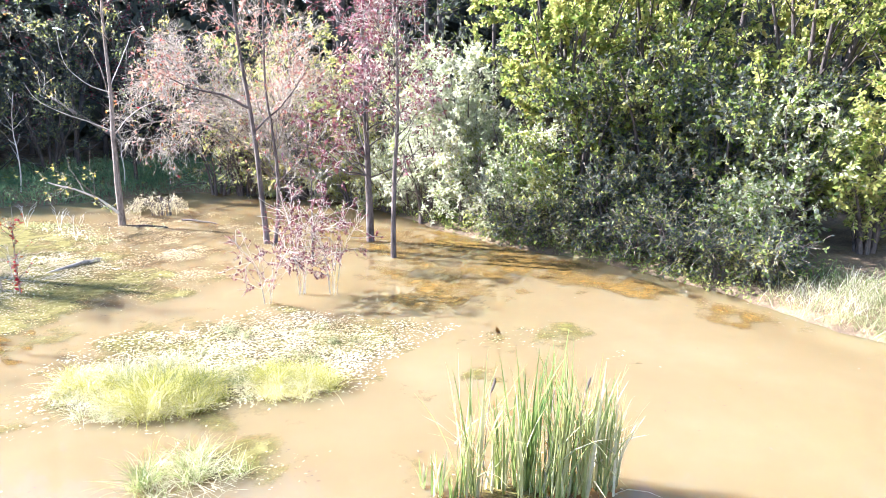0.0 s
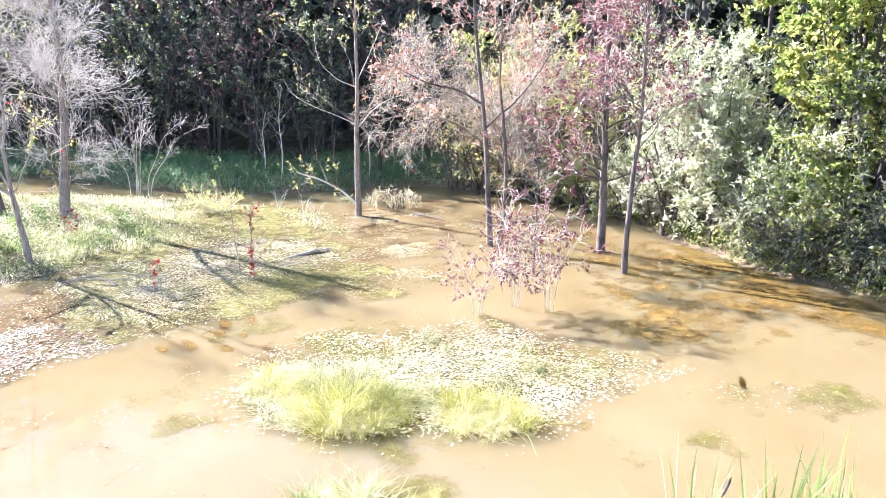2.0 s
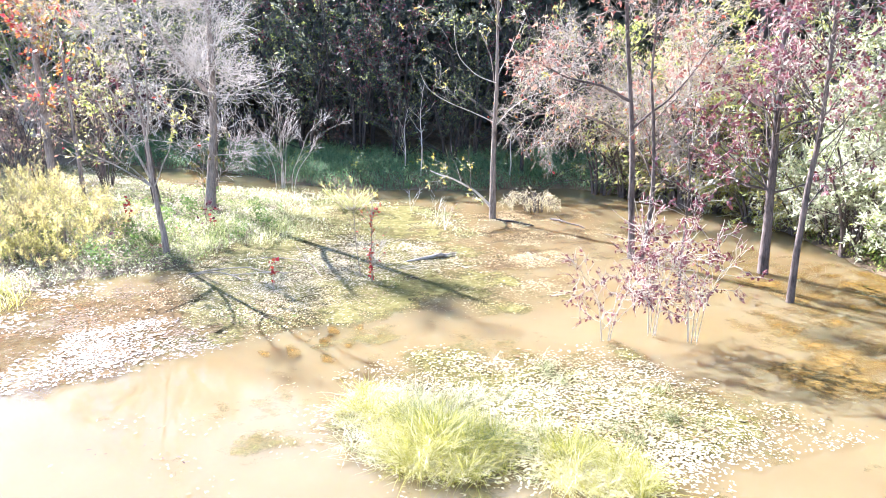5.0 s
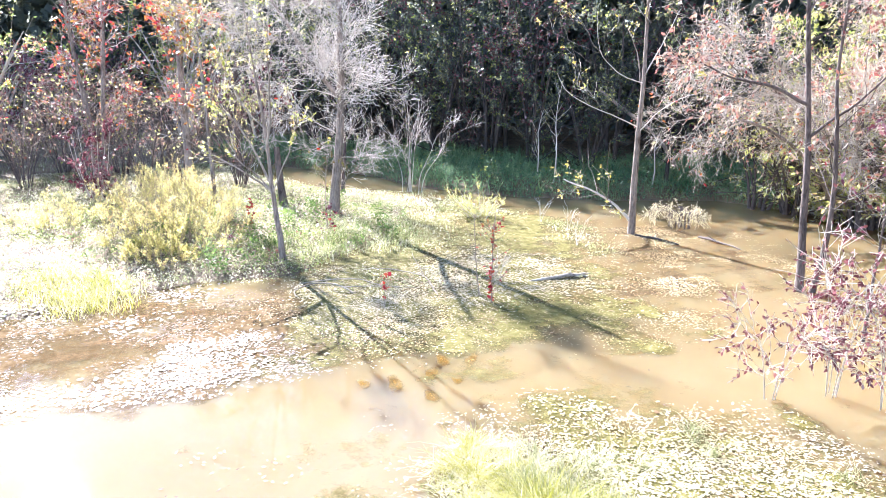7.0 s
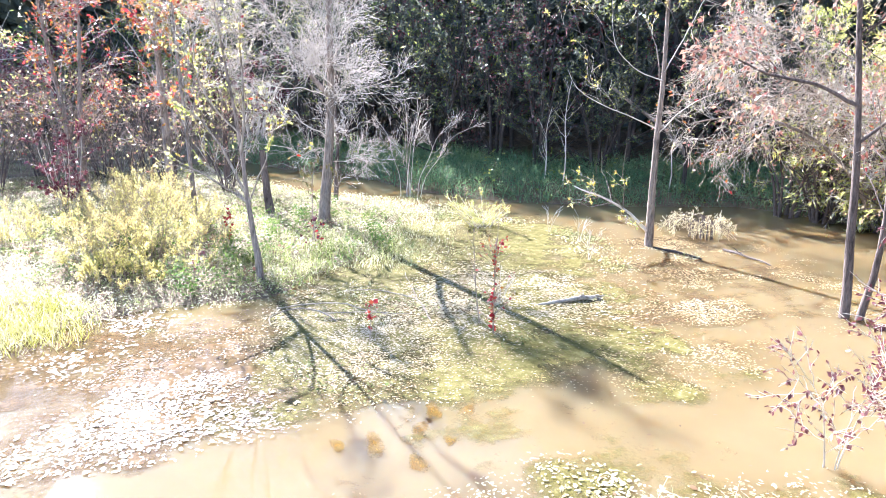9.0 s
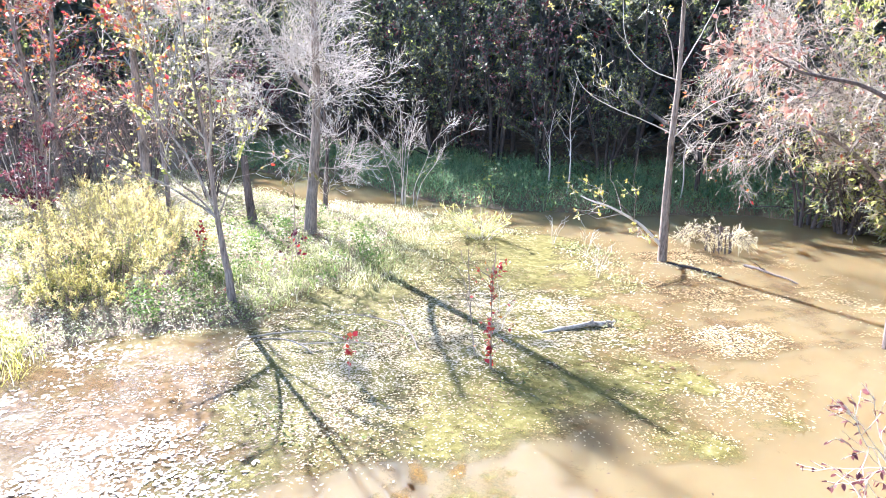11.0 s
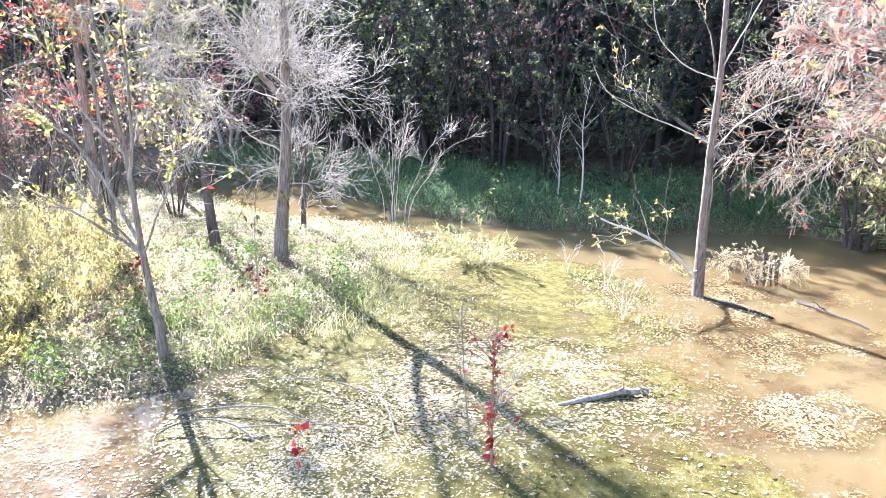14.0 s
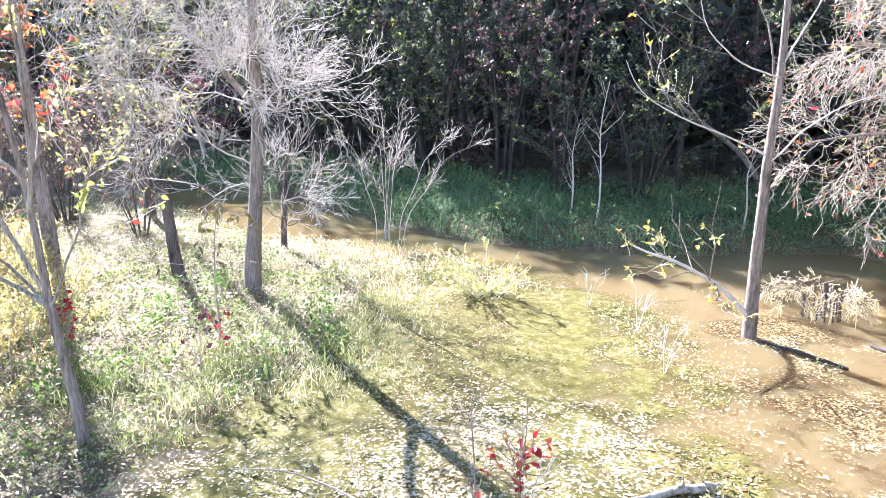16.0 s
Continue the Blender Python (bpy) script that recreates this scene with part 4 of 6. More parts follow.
# sapling with one low side branch, in open water
tree("young_tree", (-6.12, 17.34, 0), "slender bare grey tree in water with few yellow leaves",
     [([(0, 0, -0.3), (-0.03, -0.02, 1.2), (-0.03, 0.0, 2.3), (0, 0, 3.1), (-0.02, -0.02, 4.1), (0.02, 0, 5.4), (0.05, 0.05, 6.8)], 0.068, 0.02),
      ([(-0.03, 0, 2.25), (-0.35, -0.33, 2.48), (-0.75, -0.65, 2.62), (-1.2, -1.05, 2.95), (-1.35, -1.15, 3.3)], 0.012, 0.004),
      ([(0, 0, 3.15), (-0.4, -0.3, 3.3), (-0.75, -0.6, 3.7), (-0.8, -0.65, 4.5)], 0.011, 0.004),
      ([(0.0, 0.0, 2.2), (0.25, 0.2, 2.6), (0.6, 0.5, 2.9), (0.9, 0.8, 3.0)], 0.012, 0.004),
      ([(0, 0, 3.3), (0.2, 0.15, 3.8), (0.5, 0.3, 4.6)], 0.013, 0.005),
      ([(-0.05, -0.04, 0.3), (-0.3, -0.25, 0.62), (-0.72, -0.6, 0.92), (-1.14, -0.97, 1.13)], 0.035, 0.012)],
     [dict(count=26, s0=0.32, s1=0.8, angle=62, length=1.5, up=0.3, wig=0.05, n=8, ratio=0.4), dict(count=60, s0=0.2, angle=45, length=0.55, up=0.15, wig=0.06, ratio=0.5),
      dict(count=110, s0=0.2, angle=45, length=0.22, up=0.1, ratio=0.6)],
     [(M_LEAF_GOLD, 520, 0.06, 0.45, 0.5, 0.5, 1.0, 3), (M_LEAF_YELLOW, 160, 0.06, 0.45, 0.6, 0.3, 1.0, 2)], M_BARK_GREY, M_TWIG_PALE, seed=11, fine=True, fork=M_TWIG_PALE)
# leaning forked tree
tree("leaning_tree", (-9.42, 10.68, 0.02), "slim forked grey sapling with pale bare twigs and some leaves",
     [([(0.03, 0.02, -0.2), (-0.01, -0.01, 0.45), (-0.06, -0.05, 0.9), (-0.09, -0.08, 1.32), (-0.13, -0.11, 2.06), (-0.18, -0.16, 2.81), (-0.26, -0.23, 3.4), (-0.3, -0.27, 4.0), (-0.33, -0.3, 4.6)], 0.05, 0.006),
      ([(-0.13, -0.11, 2.1), (-0.07, -0.06, 2.52), (-0.08, -0.07, 2.91), (-0.11, -0.09, 3.37), (-0.09, -0.08, 3.82), (-0.05, 0, 4.4)], 0.022, 0.006),
      ([(-0.1, -0.09, 1.33), (-0.3, -0.27, 1.52), (-0.49, -0.43, 1.71), (-0.91, -0.8, 2.04), (-1.3, -1.1, 2.3)], 0.02, 0.006),
      ([(-0.11, -0.1, 1.48), (-0.3, -0.27, 2.06), (-0.52, -0.46, 2.58), (-0.78, -0.69, 2.74), (-1.1, -0.9, 3.1)], 0.022, 0.006),
      ([(-0.07, -0.07, 1.32), (0.07, 0.06, 1.75), (0.2, 0.18, 2.13), (0.31, 0.27, 2.56)], 0.013, 0.005),
      ([(-0.14, -0.12, 2.36), (-0.3, -0.27, 2.59), (-0.49, -0.43, 2.93), (-0.6, -0.53, 3.43), (-0.75, -0.65, 3.9)], 0.016, 0.005),
      ([(-0.08, -0.07, 1.3), (-0.33, -0.2, 1.63), (-0.68, -0.45, 1.91), (-0.95, -0.6, 2.3)], 0.016, 0.005)],
     [dict(count=46, s0=0.4, s1=1, angle=40, length=0.7, up=0.2, wig=0.05, ratio=0.5), dict(count=170, s0=0.2, angle=40, length=0.32, up=0.1, ratio=0.5)],
     [(M_LEAF_YELLOW, 300, 0.05, 0.6, 0.6, 0.3, 1.0, 2), (M_LEAF_GOLD, 150, 0.05, 0.6, 0.6, 0.5, 1.0, 1), (M_LEAF_YELLOW, 190, 0.055, 0.7, 0.4, 0.62, 0.8, 0), (M_LEAF_SCARLET, 30, 0.07, 0.6, 0.6, 0.5, 1.0, 2)], M_BARK_GREY, M_TWIG_PALE, seed=12, fine=True, fork=M_DEADWOOD)
# big dead-looking grey tree with fine bare branches
tree("bare_tree", (-12.0, 14.05, 0.05), "tall grey tree with fine bare silvery branches",
     [([(0, 0, -0.2), (0.05, 0.05, 0.9), (0.16, 0.13, 2.1), (0.18, 0.16, 3.3), (0.15, 0.13, 4.3), (0.14, 0.1, 4.9), (0.15, 0.05, 5.4)], 0.10, 0.04),
      ([(0.19, 0.17, 2.65), (-0.13, -0.1, 3.1), (-0.47, -0.4, 3.7), (-0.8, -0.65, 4.4), (-1.1, -0.9, 5.1)], 0.055, 0.02)],
     [dict(count=58, s0=0.2, s1=0.88, angle=86, length=2.0, up=0.06, wig=0.07, n=10, ratio=0.16), dict(count=1150, s0=0.25, angle=46, length=0.75, up=0.0, wig=0.1, ratio=0.5, n=5),
      dict(count=4200, s0=0.2, angle=42, length=0.28, up=0.0, wig=0.07, ratio=0.5, n=4)],
     [(M_LEAF_YELLOW, 120, 0.09, 0.4, 0.6, 0.4, 1.0, 3)], M_BARK_GREY, M_TWIG_PALE, seed=13, limb=M_TWIG_TAN)
tree("thin_tree", (-13.75, 15.85, 0.05), "thin dark bare tree behind the grey one",
     [([(0, 0, -0.2), (0.03, 0.1, 1.2), (-0.05, 0.1, 2.6), (0.1, 0.2, 4.2)], 0.05, 0.012)],
     [dict(count=40, s0=0.1, s1=0.9, angle=65, length=1.5, up=0.25, wig=0.05, n=8, ratio=0.2), dict(count=500, s0=0.15, angle=42, length=0.6, up=0.1, ratio=0.5),
      dict(count=900, s0=0.15, angle=40, length=0.26, up=0.05, ratio=0.55, n=4)], None, M_BARK_BROWN, M_TWIG_PALE, seed=14)
tree("tree_snag", (-13.4, 13.65, 0.05), "broken leaning grey trunk snag in grass",
     [([(0.05, 0.05, -0.2), (0, 0, 0.4), (-0.06, -0.04, 1.0), (-0.1, -0.06, 1.5)], 0.095, 0.07)], [], None, M_BARK_BROWN, seed=15, sides=9, stem_n=8)
# purple-leaved maples in the water
for nm, pl, st, sd, lab in (("slim_maple", (-0.05, 15.68, 0), [([(0, 0, -0.3), (-0.08, 0, 1.6), (-0.12, 0, 3.2), (-0.2, 0, 5), (-0.1, 0, 8)], 0.072, 0.03)], 21, "slim dark-trunked maple in water with purple red leaves"),
                            ("slim_maple", (0.47, 14.15, 0), [([(0, 0, -0.3), (0, 0, 1.5), (0.08, 0.03, 3.0), (0.06, 0.02, 4.6), (0.1, 0, 6.5)], 0.046, 0.018)], 22, "thin young maple in water with sparse red leaves"),
                            ("slim_maple", (-2.3, 15.4, 0), [([(0, 0, -0.3), (-0.1, 0, 1.6), (-0.25, 0, 2.9), (-0.4, 0, 4), (-0.5, 0, 5.2), (-0.6, 0, 8)], 0.052, 0.02),
                                                           ([(-0.25, 0, 2.9), (-0.8, -0.2, 3.2), (-1.4, -0.4, 3.3), (-2.0, -0.6, 3.7)], 0.028, 0.008), ([(-0.2, 0, 2.4), (0.4, 0.3, 3.0), (1.0, 0.5, 3.9)], 0.025, 0.008),
                                                           ([(0.12, 0.1, -0.3), (0.3, -0.02, 1.2), (0.15, -0.02, 2.5), (0.0, 0, 3.5), (0.05, 0, 6)], 0.042, 0.015)], 23, "two-stemmed slim maple in water with dusty red leaves"),
                            ("slim_maple", (-1.12, 13.65, 0), [([(0, 0, -0.3), (0.0, 0, 0.8), (0.02, 0, 1.8), (-0.1, 0, 2.6)], 0.022, 0.006)], 24, "very thin red-leaved sapling in the water")):
    big = sd != 24
    tree(nm, pl, lab, st, [dict(count=44 if big else 14, s0=0.22 if big else 0.4, s1=0.95, angle=60, length=1.5 if big else 0.5, up=0.2, wig=0.05, n=8, ratio=0.32),
                           dict(count=420 if big else 40, s0=0.2, angle=42, length=0.6, up=0.0, ratio=0.5), dict(count=1100 if big else 60, s0=0.2, angle=40, length=0.25, up=-0.05, ratio=0.6, n=4)],
         [(M_LEAF_PURPLE if sd != 23 else M_LEAF_PINK, 5600 if sd == 21 else 2000 if sd == 23 else 3200 if big else 200, 0.085, 0.48, 0.9, 0.1, 1.0, 3)], M_BARK_BROWN, M_TWIG_TAN, group="maples standing in the pond", seed=sd)


def dogwood(place, stems, spread, height, seed, count, label):
    rng = np.random.default_rng(seed)
    st = []
    for k in range(stems):
        a = rng.random() * 6.28
        c, s = math.cos(a), math.sin(a)
        st.append(([(0.05 * c, 0.05 * s, -0.2), (0.1 * c, 0.1 * s, 0.4 * height), (0.35 * spread * c, 0.35 * spread * s, 0.75 * height), (0.6 * spread * c, 0.6 * spread * s, height * rng.uniform(0.6, 1.1))], 0.0055, 0.0025))
    return tree("red_shrub", place, label, st,
                [dict(count=stems * 9, s0=0.15, s1=1.0, angle=64, length=0.5 * spread + 0.15, up=0.05, wig=0.07, ratio=0.6), dict(count=stems * 30, s0=0.2, angle=45, length=0.25, up=-0.05, ratio=0.6, n=4)],
                [(M_LEAF_PLUM, int(1.8 * count), 0.044, 0.5, 1.0, 0.2, 1.0, 2), (M_LEAF_PLUM, int(0.8 * count), 0.044, 0.5, 1.0, 0.3, 1.0, 1)], M_TWIG_TAN, M_TWIG_TAN, "shrub", "red shrubs in the pond", seed, 6, 8, fine=True)


dogwood((-1.54, 11.12, 0), 5, 0.85, 1.15, 31, 300, "sparse purple-leaved shrub with pale stems in water")
dogwood((-1.06, 11.62, 0), 6, 1.0, 1.75, 32, 480, "purple-leaved shrub with several thin stems in water")
dogwood((-0.53, 11.63, 0), 5, 0.95, 1.6, 33, 420, "thin pale-stemmed shrub with drooping purple leaves")

# small red saplings on the weed bed
tree("red_sapling", (-5.57, 11.6, 0), "small scarlet-leaved sapling rising from the weed bed", [([(0, 0, -0.1), (0, 0, 0.6), (0.01, 0.02, 1.0), (0.02, 0.02, 1.5)], 0.010, 0.003)],
     [dict(count=34, s0=0.05, s1=0.8, angle=58, length=0.34, up=0.2, ratio=0.6)], [(M_LEAF_SCARLET, 50, 0.052, 0.65, 0.9, 0.3, 1.0, 1), (M_LEAF_AUTUMN, 40, 0.046, 0.6, 0.9, 0.3, 1.0, 1), (M_LEAF_SCARLET, 26, 0.06, 0.7, 0.5, 0.06, 0.3, 0), (M_LEAF_AUTUMN, 22, 0.055, 0.7, 0.7, 0.06, 0.34, 0), (M_LEAF_SCARLET, 18, 0.055, 0.7, 0.9, 0.5, 0.78, 0)], M_TWIG_BROWN, M_TWIG_BROWN, "sapling", "", 41, 5, 8, fine=True)
tree("twig_sapling", (-5.93, 11.78, 0), "thin leafless sapling beside the red one", [([(0, 0, -0.1), (-0.06, -0.04, 0.6), (-0.1, -0.06, 1.3)], 0.009, 0.003)],
     [dict(count=8, s0=0.4, s1=0.95, angle=35, length=0.35, up=0.2, ratio=0.7)], None, M_TWIG_BROWN, M_TWIG_BROWN, "sapling", "", 42, 5, 8)
tree("droop_sapling", (-10.7, 12.75, 0.05), "thin bare sapling with drooping olive brown leaves", [([(0, 0, -0.1), (0.03, 0, 0.7), (-0.06, 0.03, 1.3), (0.1, 0.1, 1.75)], 0.012, 0.004)],
     [dict(count=14, s0=0.4, s1=1.0, angle=70, length=0.7, up=-0.1, ratio=0.6), dict(count=40, s0=0.3, angle=45, length=0.2, up=-0.2, ratio=0.6, n=4)], [(M_LEAF_OLIVE, 110, 0.085, 0.4, 2.5, 0.2, 1.0, 2)], M_TWIG_BROWN, M_TWIG_BROWN, "sapling", "", 43, 5, 8, fine=True)
for k, (x, y, h, n) in enumerate([(-6.57, 10.35, 0.4, 26), (-9.8, 12.0, 0.75, 40), (-10.3, 12.5, 0.6, 24), (-10.2, 10.1, 0.5, 22), (-11.3, 11.3, 0.7, 34)]):
    tree("red_seedling", (x, y, 0.02), "small red autumn seedling in the grass" if k else "tiny red seedling in shallow weed", [([(0, 0, -0.05), (0.02, 0, h * 0.6), (0.0, 0.03, h)], 0.006, 0.002)],
         [dict(count=8, s0=0.2, s1=0.95, angle=45, length=0.45 * h, up=0.15, ratio=0.7)], [(M_LEAF_SCARLET if k % 2 == 0 else M_LEAF_PURPLE, n, 0.062, 0.7, 0.8, 0.3, 1.0, 1)], M_TWIG_BROWN, M_TWIG_BROWN, "seedling", "red seedlings", 50 + k, 5, 6)
def on(x, y):
    return (x, y, float(max(ground_z(x, y), 0.0)))


# pale dry shrub at the channel
tree("dry_shrub", (-13.2, 17.9, 0), "leafless pale many-stemmed shrub at the channel",
     [([(bx, by, -0.2), (bx + 0.05, by, 0.5), (bx + 0.3 * c, by + 0.3 * s, 1.1), (bx + 0.35 * c + 0.05, by + 0.35 * s, 1.6), (bx + 0.9 * c, by + 0.9 * s, h)], 0.009, 0.003)
      for bx, by, c, s, h in ((0.2, 0.15, 0.9, 0.8, 2.1), (0.05, 0, 0.15, 0.3, 2.5), (-0.05, 0.05, -0.3, 0.1, 2.6), (-0.2, -0.1, -0.6, -0.5, 2.1), (0.25, 0.2, 1.5, 1.2, 2.0), (0, -0.05, 0.3, -0.4, 2.3), (-0.1, 0, 0.0, 0.5, 2.2))],
     [dict(count=52, s0=0.25, s1=1, angle=48, length=0.8, up=0.2, wig=0.1, ratio=0.6), dict(count=300, s0=0.2, angle=42, length=0.32, up=0.1, wig=0.08, ratio=0.6, n=4)], None, M_TWIG_PALE, M_TWIG_PALE, "shrub", "", 61, 5, 12)
for k, (x, y, h) in enumerate([(-10.2, 20.7, 3.0), (-10.9, 20.9, 2.2), (-7.9, 22.2, 1.8)]):
    tree("bank_sapling", (x, y, 0.1), "thin pale crooked bare sapling on the far bank", [([(0, 0, -0.1), (0.1, 0, 0.35 * h), (-0.05, 0.05, 0.7 * h), (0.12, 0.05, h)], 0.022, 0.006)],
         [dict(count=10, s0=0.3, s1=0.95, angle=45, length=0.6, up=0.2, ratio=0.6)], None, M_TWIG_PALE, M_TWIG_PALE, "sapling", "bare saplings", 64 + k, 5, 10)
# yellow-green bush in the weed bed
tree("willow_bush", (-9.6, 16.4, 0), "small yellow-green willow bush in shallow water",
     [([(0.2 * math.cos(3 * a), 0.15 * math.sin(3 * a), -0.1), (0.4 * math.cos(a), 0.3 * math.sin(a), 0.25), (0.75 * math.cos(a), 0.5 * math.sin(a), 0.42 + 0.22 * math.sin(7 * a))], 0.007, 0.002) for a in np.linspace(0, 6, 22)],
     [dict(count=120, s0=0.1, angle=38, length=0.26, up=0.35, ratio=0.6)], [(M_LEAF_YELLOW, 1500, 0.06, 0.24, 0.0, 0.0, 1.0, 1), (M_LEAF_GOLD, 200, 0.05, 0.3, 0.0, 0.0, 1.0, 1)], M_TWIG_PALE, M_TWIG_PALE, "bush", "", 66, 5, 6)
# heap of dry vines
tree("dry_brush_heap", (-5.75, 18.75, 0), "umbrella of pale dry vines draped over a stub in water",
     [([(0.12, 0.02, -0.1), (0.12, 0.02, 0.25), (0.1, 0.0, 0.5)], 0.045, 0.035)]
     + [([(0.1 + 0.25 * math.cos(a), 0.2 * math.sin(a), -0.1), (0.1 + 0.2 * math.cos(a), 0.18 * math.sin(a), 0.3), (0.05 + 0.26 * math.cos(a), 0.2 * math.sin(a), 0.43), (0.52 * math.cos(a), 0.36 * math.sin(a), 0.4), (0.68 * math.cos(a), 0.45 * math.sin(a), 0.22)], 0.012, 0.004) for a in np.linspace(0, 6, 15)],
     [dict(count=120, s0=0.5, angle=60, length=0.24, up=-0.15, wig=0.1, ratio=0.6, s1=1.0), dict(count=420, s0=0.1, angle=55, length=0.2, up=-0.1, wig=0.08, ratio=0.6, n=4)],
     [(M_VINE_DRY, 2600, 0.04, 0.16, 1.2, 0.0, 1.0, 2)], M_BARK_BROWN, M_VINE_STEM, "brush", "", 67, 5, 8)


def wood(name, label, lines, material, category):
    """A fallen piece of wood: its stem and forks as one mesh."""
    g = [tubes(spline(p, 14, 0.012)[None], np.linspace(a, b, 14)[None], 7) for p, a, b in lines]
    V, Q = joined(g)
    me = mesh_of(name, V, Q, smooth=True)
    me.materials.append(material)
    return tagged(new(name, me), label, category)


wood("log", "weathered pale log half sunk in the weed", [([(-5.86, 12.78, -0.04), (-5.74, 12.95, 0.0), (-5.5, 13.35, 0.035), (-5.36, 13.56, 0.045), (-5.25, 13.72, 0.05)], 0.024, 0.041), ([(-5.42, 13.45, 0.07), (-5.38, 13.58, 0.14)], 0.018, 0.008),
     ([(-5.27, 13.7, 0.07), (-5.2, 13.79, 0.085)], 0.026, 0.012), ([(-5.25, 13.71, 0.03), (-5.2, 13.77, 0.03)], 0.03, 0.018)], M_LOG, "log")
wood("fallen_branch", "bare pale fallen branch arching over the weed", [([(-8.4, 10.25, 0.01), (-8.2, 10.4, 0.06), (-7.93, 10.7, 0.1), (-7.62, 10.91, 0.1), (-7.25, 10.98, 0.04), (-6.96, 11.14, 0.015)], 0.012, 0.006),
     ([(-7.91, 9.82, 0.0), (-8.14, 9.91, 0.05), (-8.05, 10.2, 0.12), (-7.74, 10.44, 0.12), (-7.43, 10.48, 0.02)], 0.008, 0.011), ([(-7.6, 10.46, 0.08), (-7.3, 10.85, 0.05), (-7.05, 11.12, 0.03), (-6.75, 11.3, 0.015)], 0.009, 0.004)], M_DEADWOOD, "branch")
wood("hooked_branch", "thin hooked dead branch in the weed", [([(-8.3, 11.38, 0.02), (-7.82, 11.62, 0.09), (-7.28, 11.72, 0.1), (-6.99, 11.69, 0.1), (-6.6, 11.44, 0.05), (-6.45, 11.36, -0.01)], 0.006, 0.013), ([(-7.02, 11.7, 0.1), (-7.3, 11.85, 0.22), (-7.65, 12.05, 0.34)], 0.008, 0.004)], M_DEADWOOD, "branch")
# dark rod from the slender tree's base, standing in for its cast shadow
wood("tree_shadow_rod", "dark rod standing in for the slender tree's shadow", [([(-6.0, 17.28, -0.01), (-5.5, 17.15, 0.012), (-4.95, 17.05, -0.01)], 0.028, 0.02)], M_BARK_DARK, "log")
wood("drift_branch", "brown drift branch among floating leaves", [([(-4.9, 18.0, 0.02), (-4.4, 17.7, 0.06), (-3.9, 17.5, 0.02)], 0.03, 0.015), ([(-4.5, 17.8, 0.05), (-4.6, 17.5, 0.2)], 0.012, 0.004)], M_BARK_BROWN, "branch")
wood("leaning_deadwood", "pale dead tree leaning across the dark forest edge", [([(-7.9, 24.3, 0.35), (-8.25, 24.0, 1.1), (-8.6, 23.8, 1.65), (-9.6, 23.2, 2.45), (-10.1, 22.9, 2.9)], 0.07, 0.04)], M_BARK_GREY, "fallen tree")
for k, (x, y) in enumerate([(-6.45, 15.6), (-6.2, 12.6), (-7.3, 16.7), (-8.2, 17.0)]):
    tree("dry_stalk", (x, y, 0), "few thin dry stalks standing in weed", [([(0, 0, -0.05), (0.1 * c, 0.1 * s, 0.3), (0.22 * c, 0.2 * s, 0.5)], 0.0035, 0.0015) for c, s in ((1, 0.2), (-0.6, 0.7), (0.1, -1), (0.4, 0.8))],
         [dict(count=12, s0=0.3, angle=45, length=0.22, up=0.1, ratio=0.7, n=4)], None, M_TWIG_PALE, M_TWIG_PALE, "stalks", "dry stalks", 70 + k, 4, 6)

# goldenrod on the flat
def goldenrod(place, r, h, n, seed, label):
    rng = np.random.default_rng(seed)
    st = []
    for _ in range(n):
        a, q = rng.random() * 6.28, r * rng.random() ** 0.6
        x, y = q * math.cos(a), q * math.sin(a)
        hh = h * rng.uniform(0.45, 1.2) * (1.1 - 0.45 * q / r)
        st.append(([(x, y, -0.05), (x * 1.05, y * 1.05, hh * 0.6), (x * 1.2 + 0.03, y * 1.2, hh)], 0.006, 0.002))
    return tree("goldenrod_bush", place, label, st, [dict(count=n * 6, s0=0.35, s1=1.0, angle=42, length=0.28 * h, up=0.2, ratio=0.7, n=4)],
                [(M_GOLDENROD, n * 150, 0.045, 0.2, 0.0, 0.0, 1.0, 1)], M_TWIG_BROWN, M_TWIG_BROWN, "bush", "goldenrod bushes", seed, 4, 6)


goldenrod((-11.7, 9.9, 0.05), 1.2, 0.8, 80, 81, "dense yellow goldenrod bush glowing in sun")
goldenrod((-12.6, 10.4, 0.05), 1.5, 1.05, 95, 82, "tall yellow goldenrod bush in sun")
goldenrod((-13.9, 11.0, 0.05), 1.4, 1.1, 80, 85, "yellow and rust-coloured goldenrod bush")
goldenrod((-15.2, 11.7, 0.05), 0.9, 1.1, 50, 86, "rust-orange goldenrod bush at the maple")
goldenrod((-10.9, 9.2, 0.05), 0.6, 0.5, 36, 83, "low yellow-green goldenrod at the flat's edge")
goldenrod((-14.6, 9.0, 0.05), 1.0, 0.8, 40, 84, "low yellow goldenrod behind the grass tuft")
# trees and scrub on the west flat
MULTI = [([(0.1 * c, 0.1 * s, -0.2), (0.2 * c, 0.2 * s, 1.8), (0.45 * c, 0.45 * s, 3.4), (0.6 * c, 0.6 * s, 4.6), (0.7 * c, 0.7 * s, 6)], 0.07, 0.02) for c, s in ((1, 0.3), (-0.3, 0.9), (-0.9, -0.5), (0.3, -0.9))]
BUSHY = [dict(count=46, s0=0.2, s1=0.95, angle=60, length=1.3, up=0.2, wig=0.05, n=7, ratio=0.22), dict(count=380, s0=0.2, angle=45, length=0.65, up=0.05, ratio=0.5), dict(count=900, s0=0.2, angle=40, length=0.3, up=0.0, ratio=0.6, n=4)]
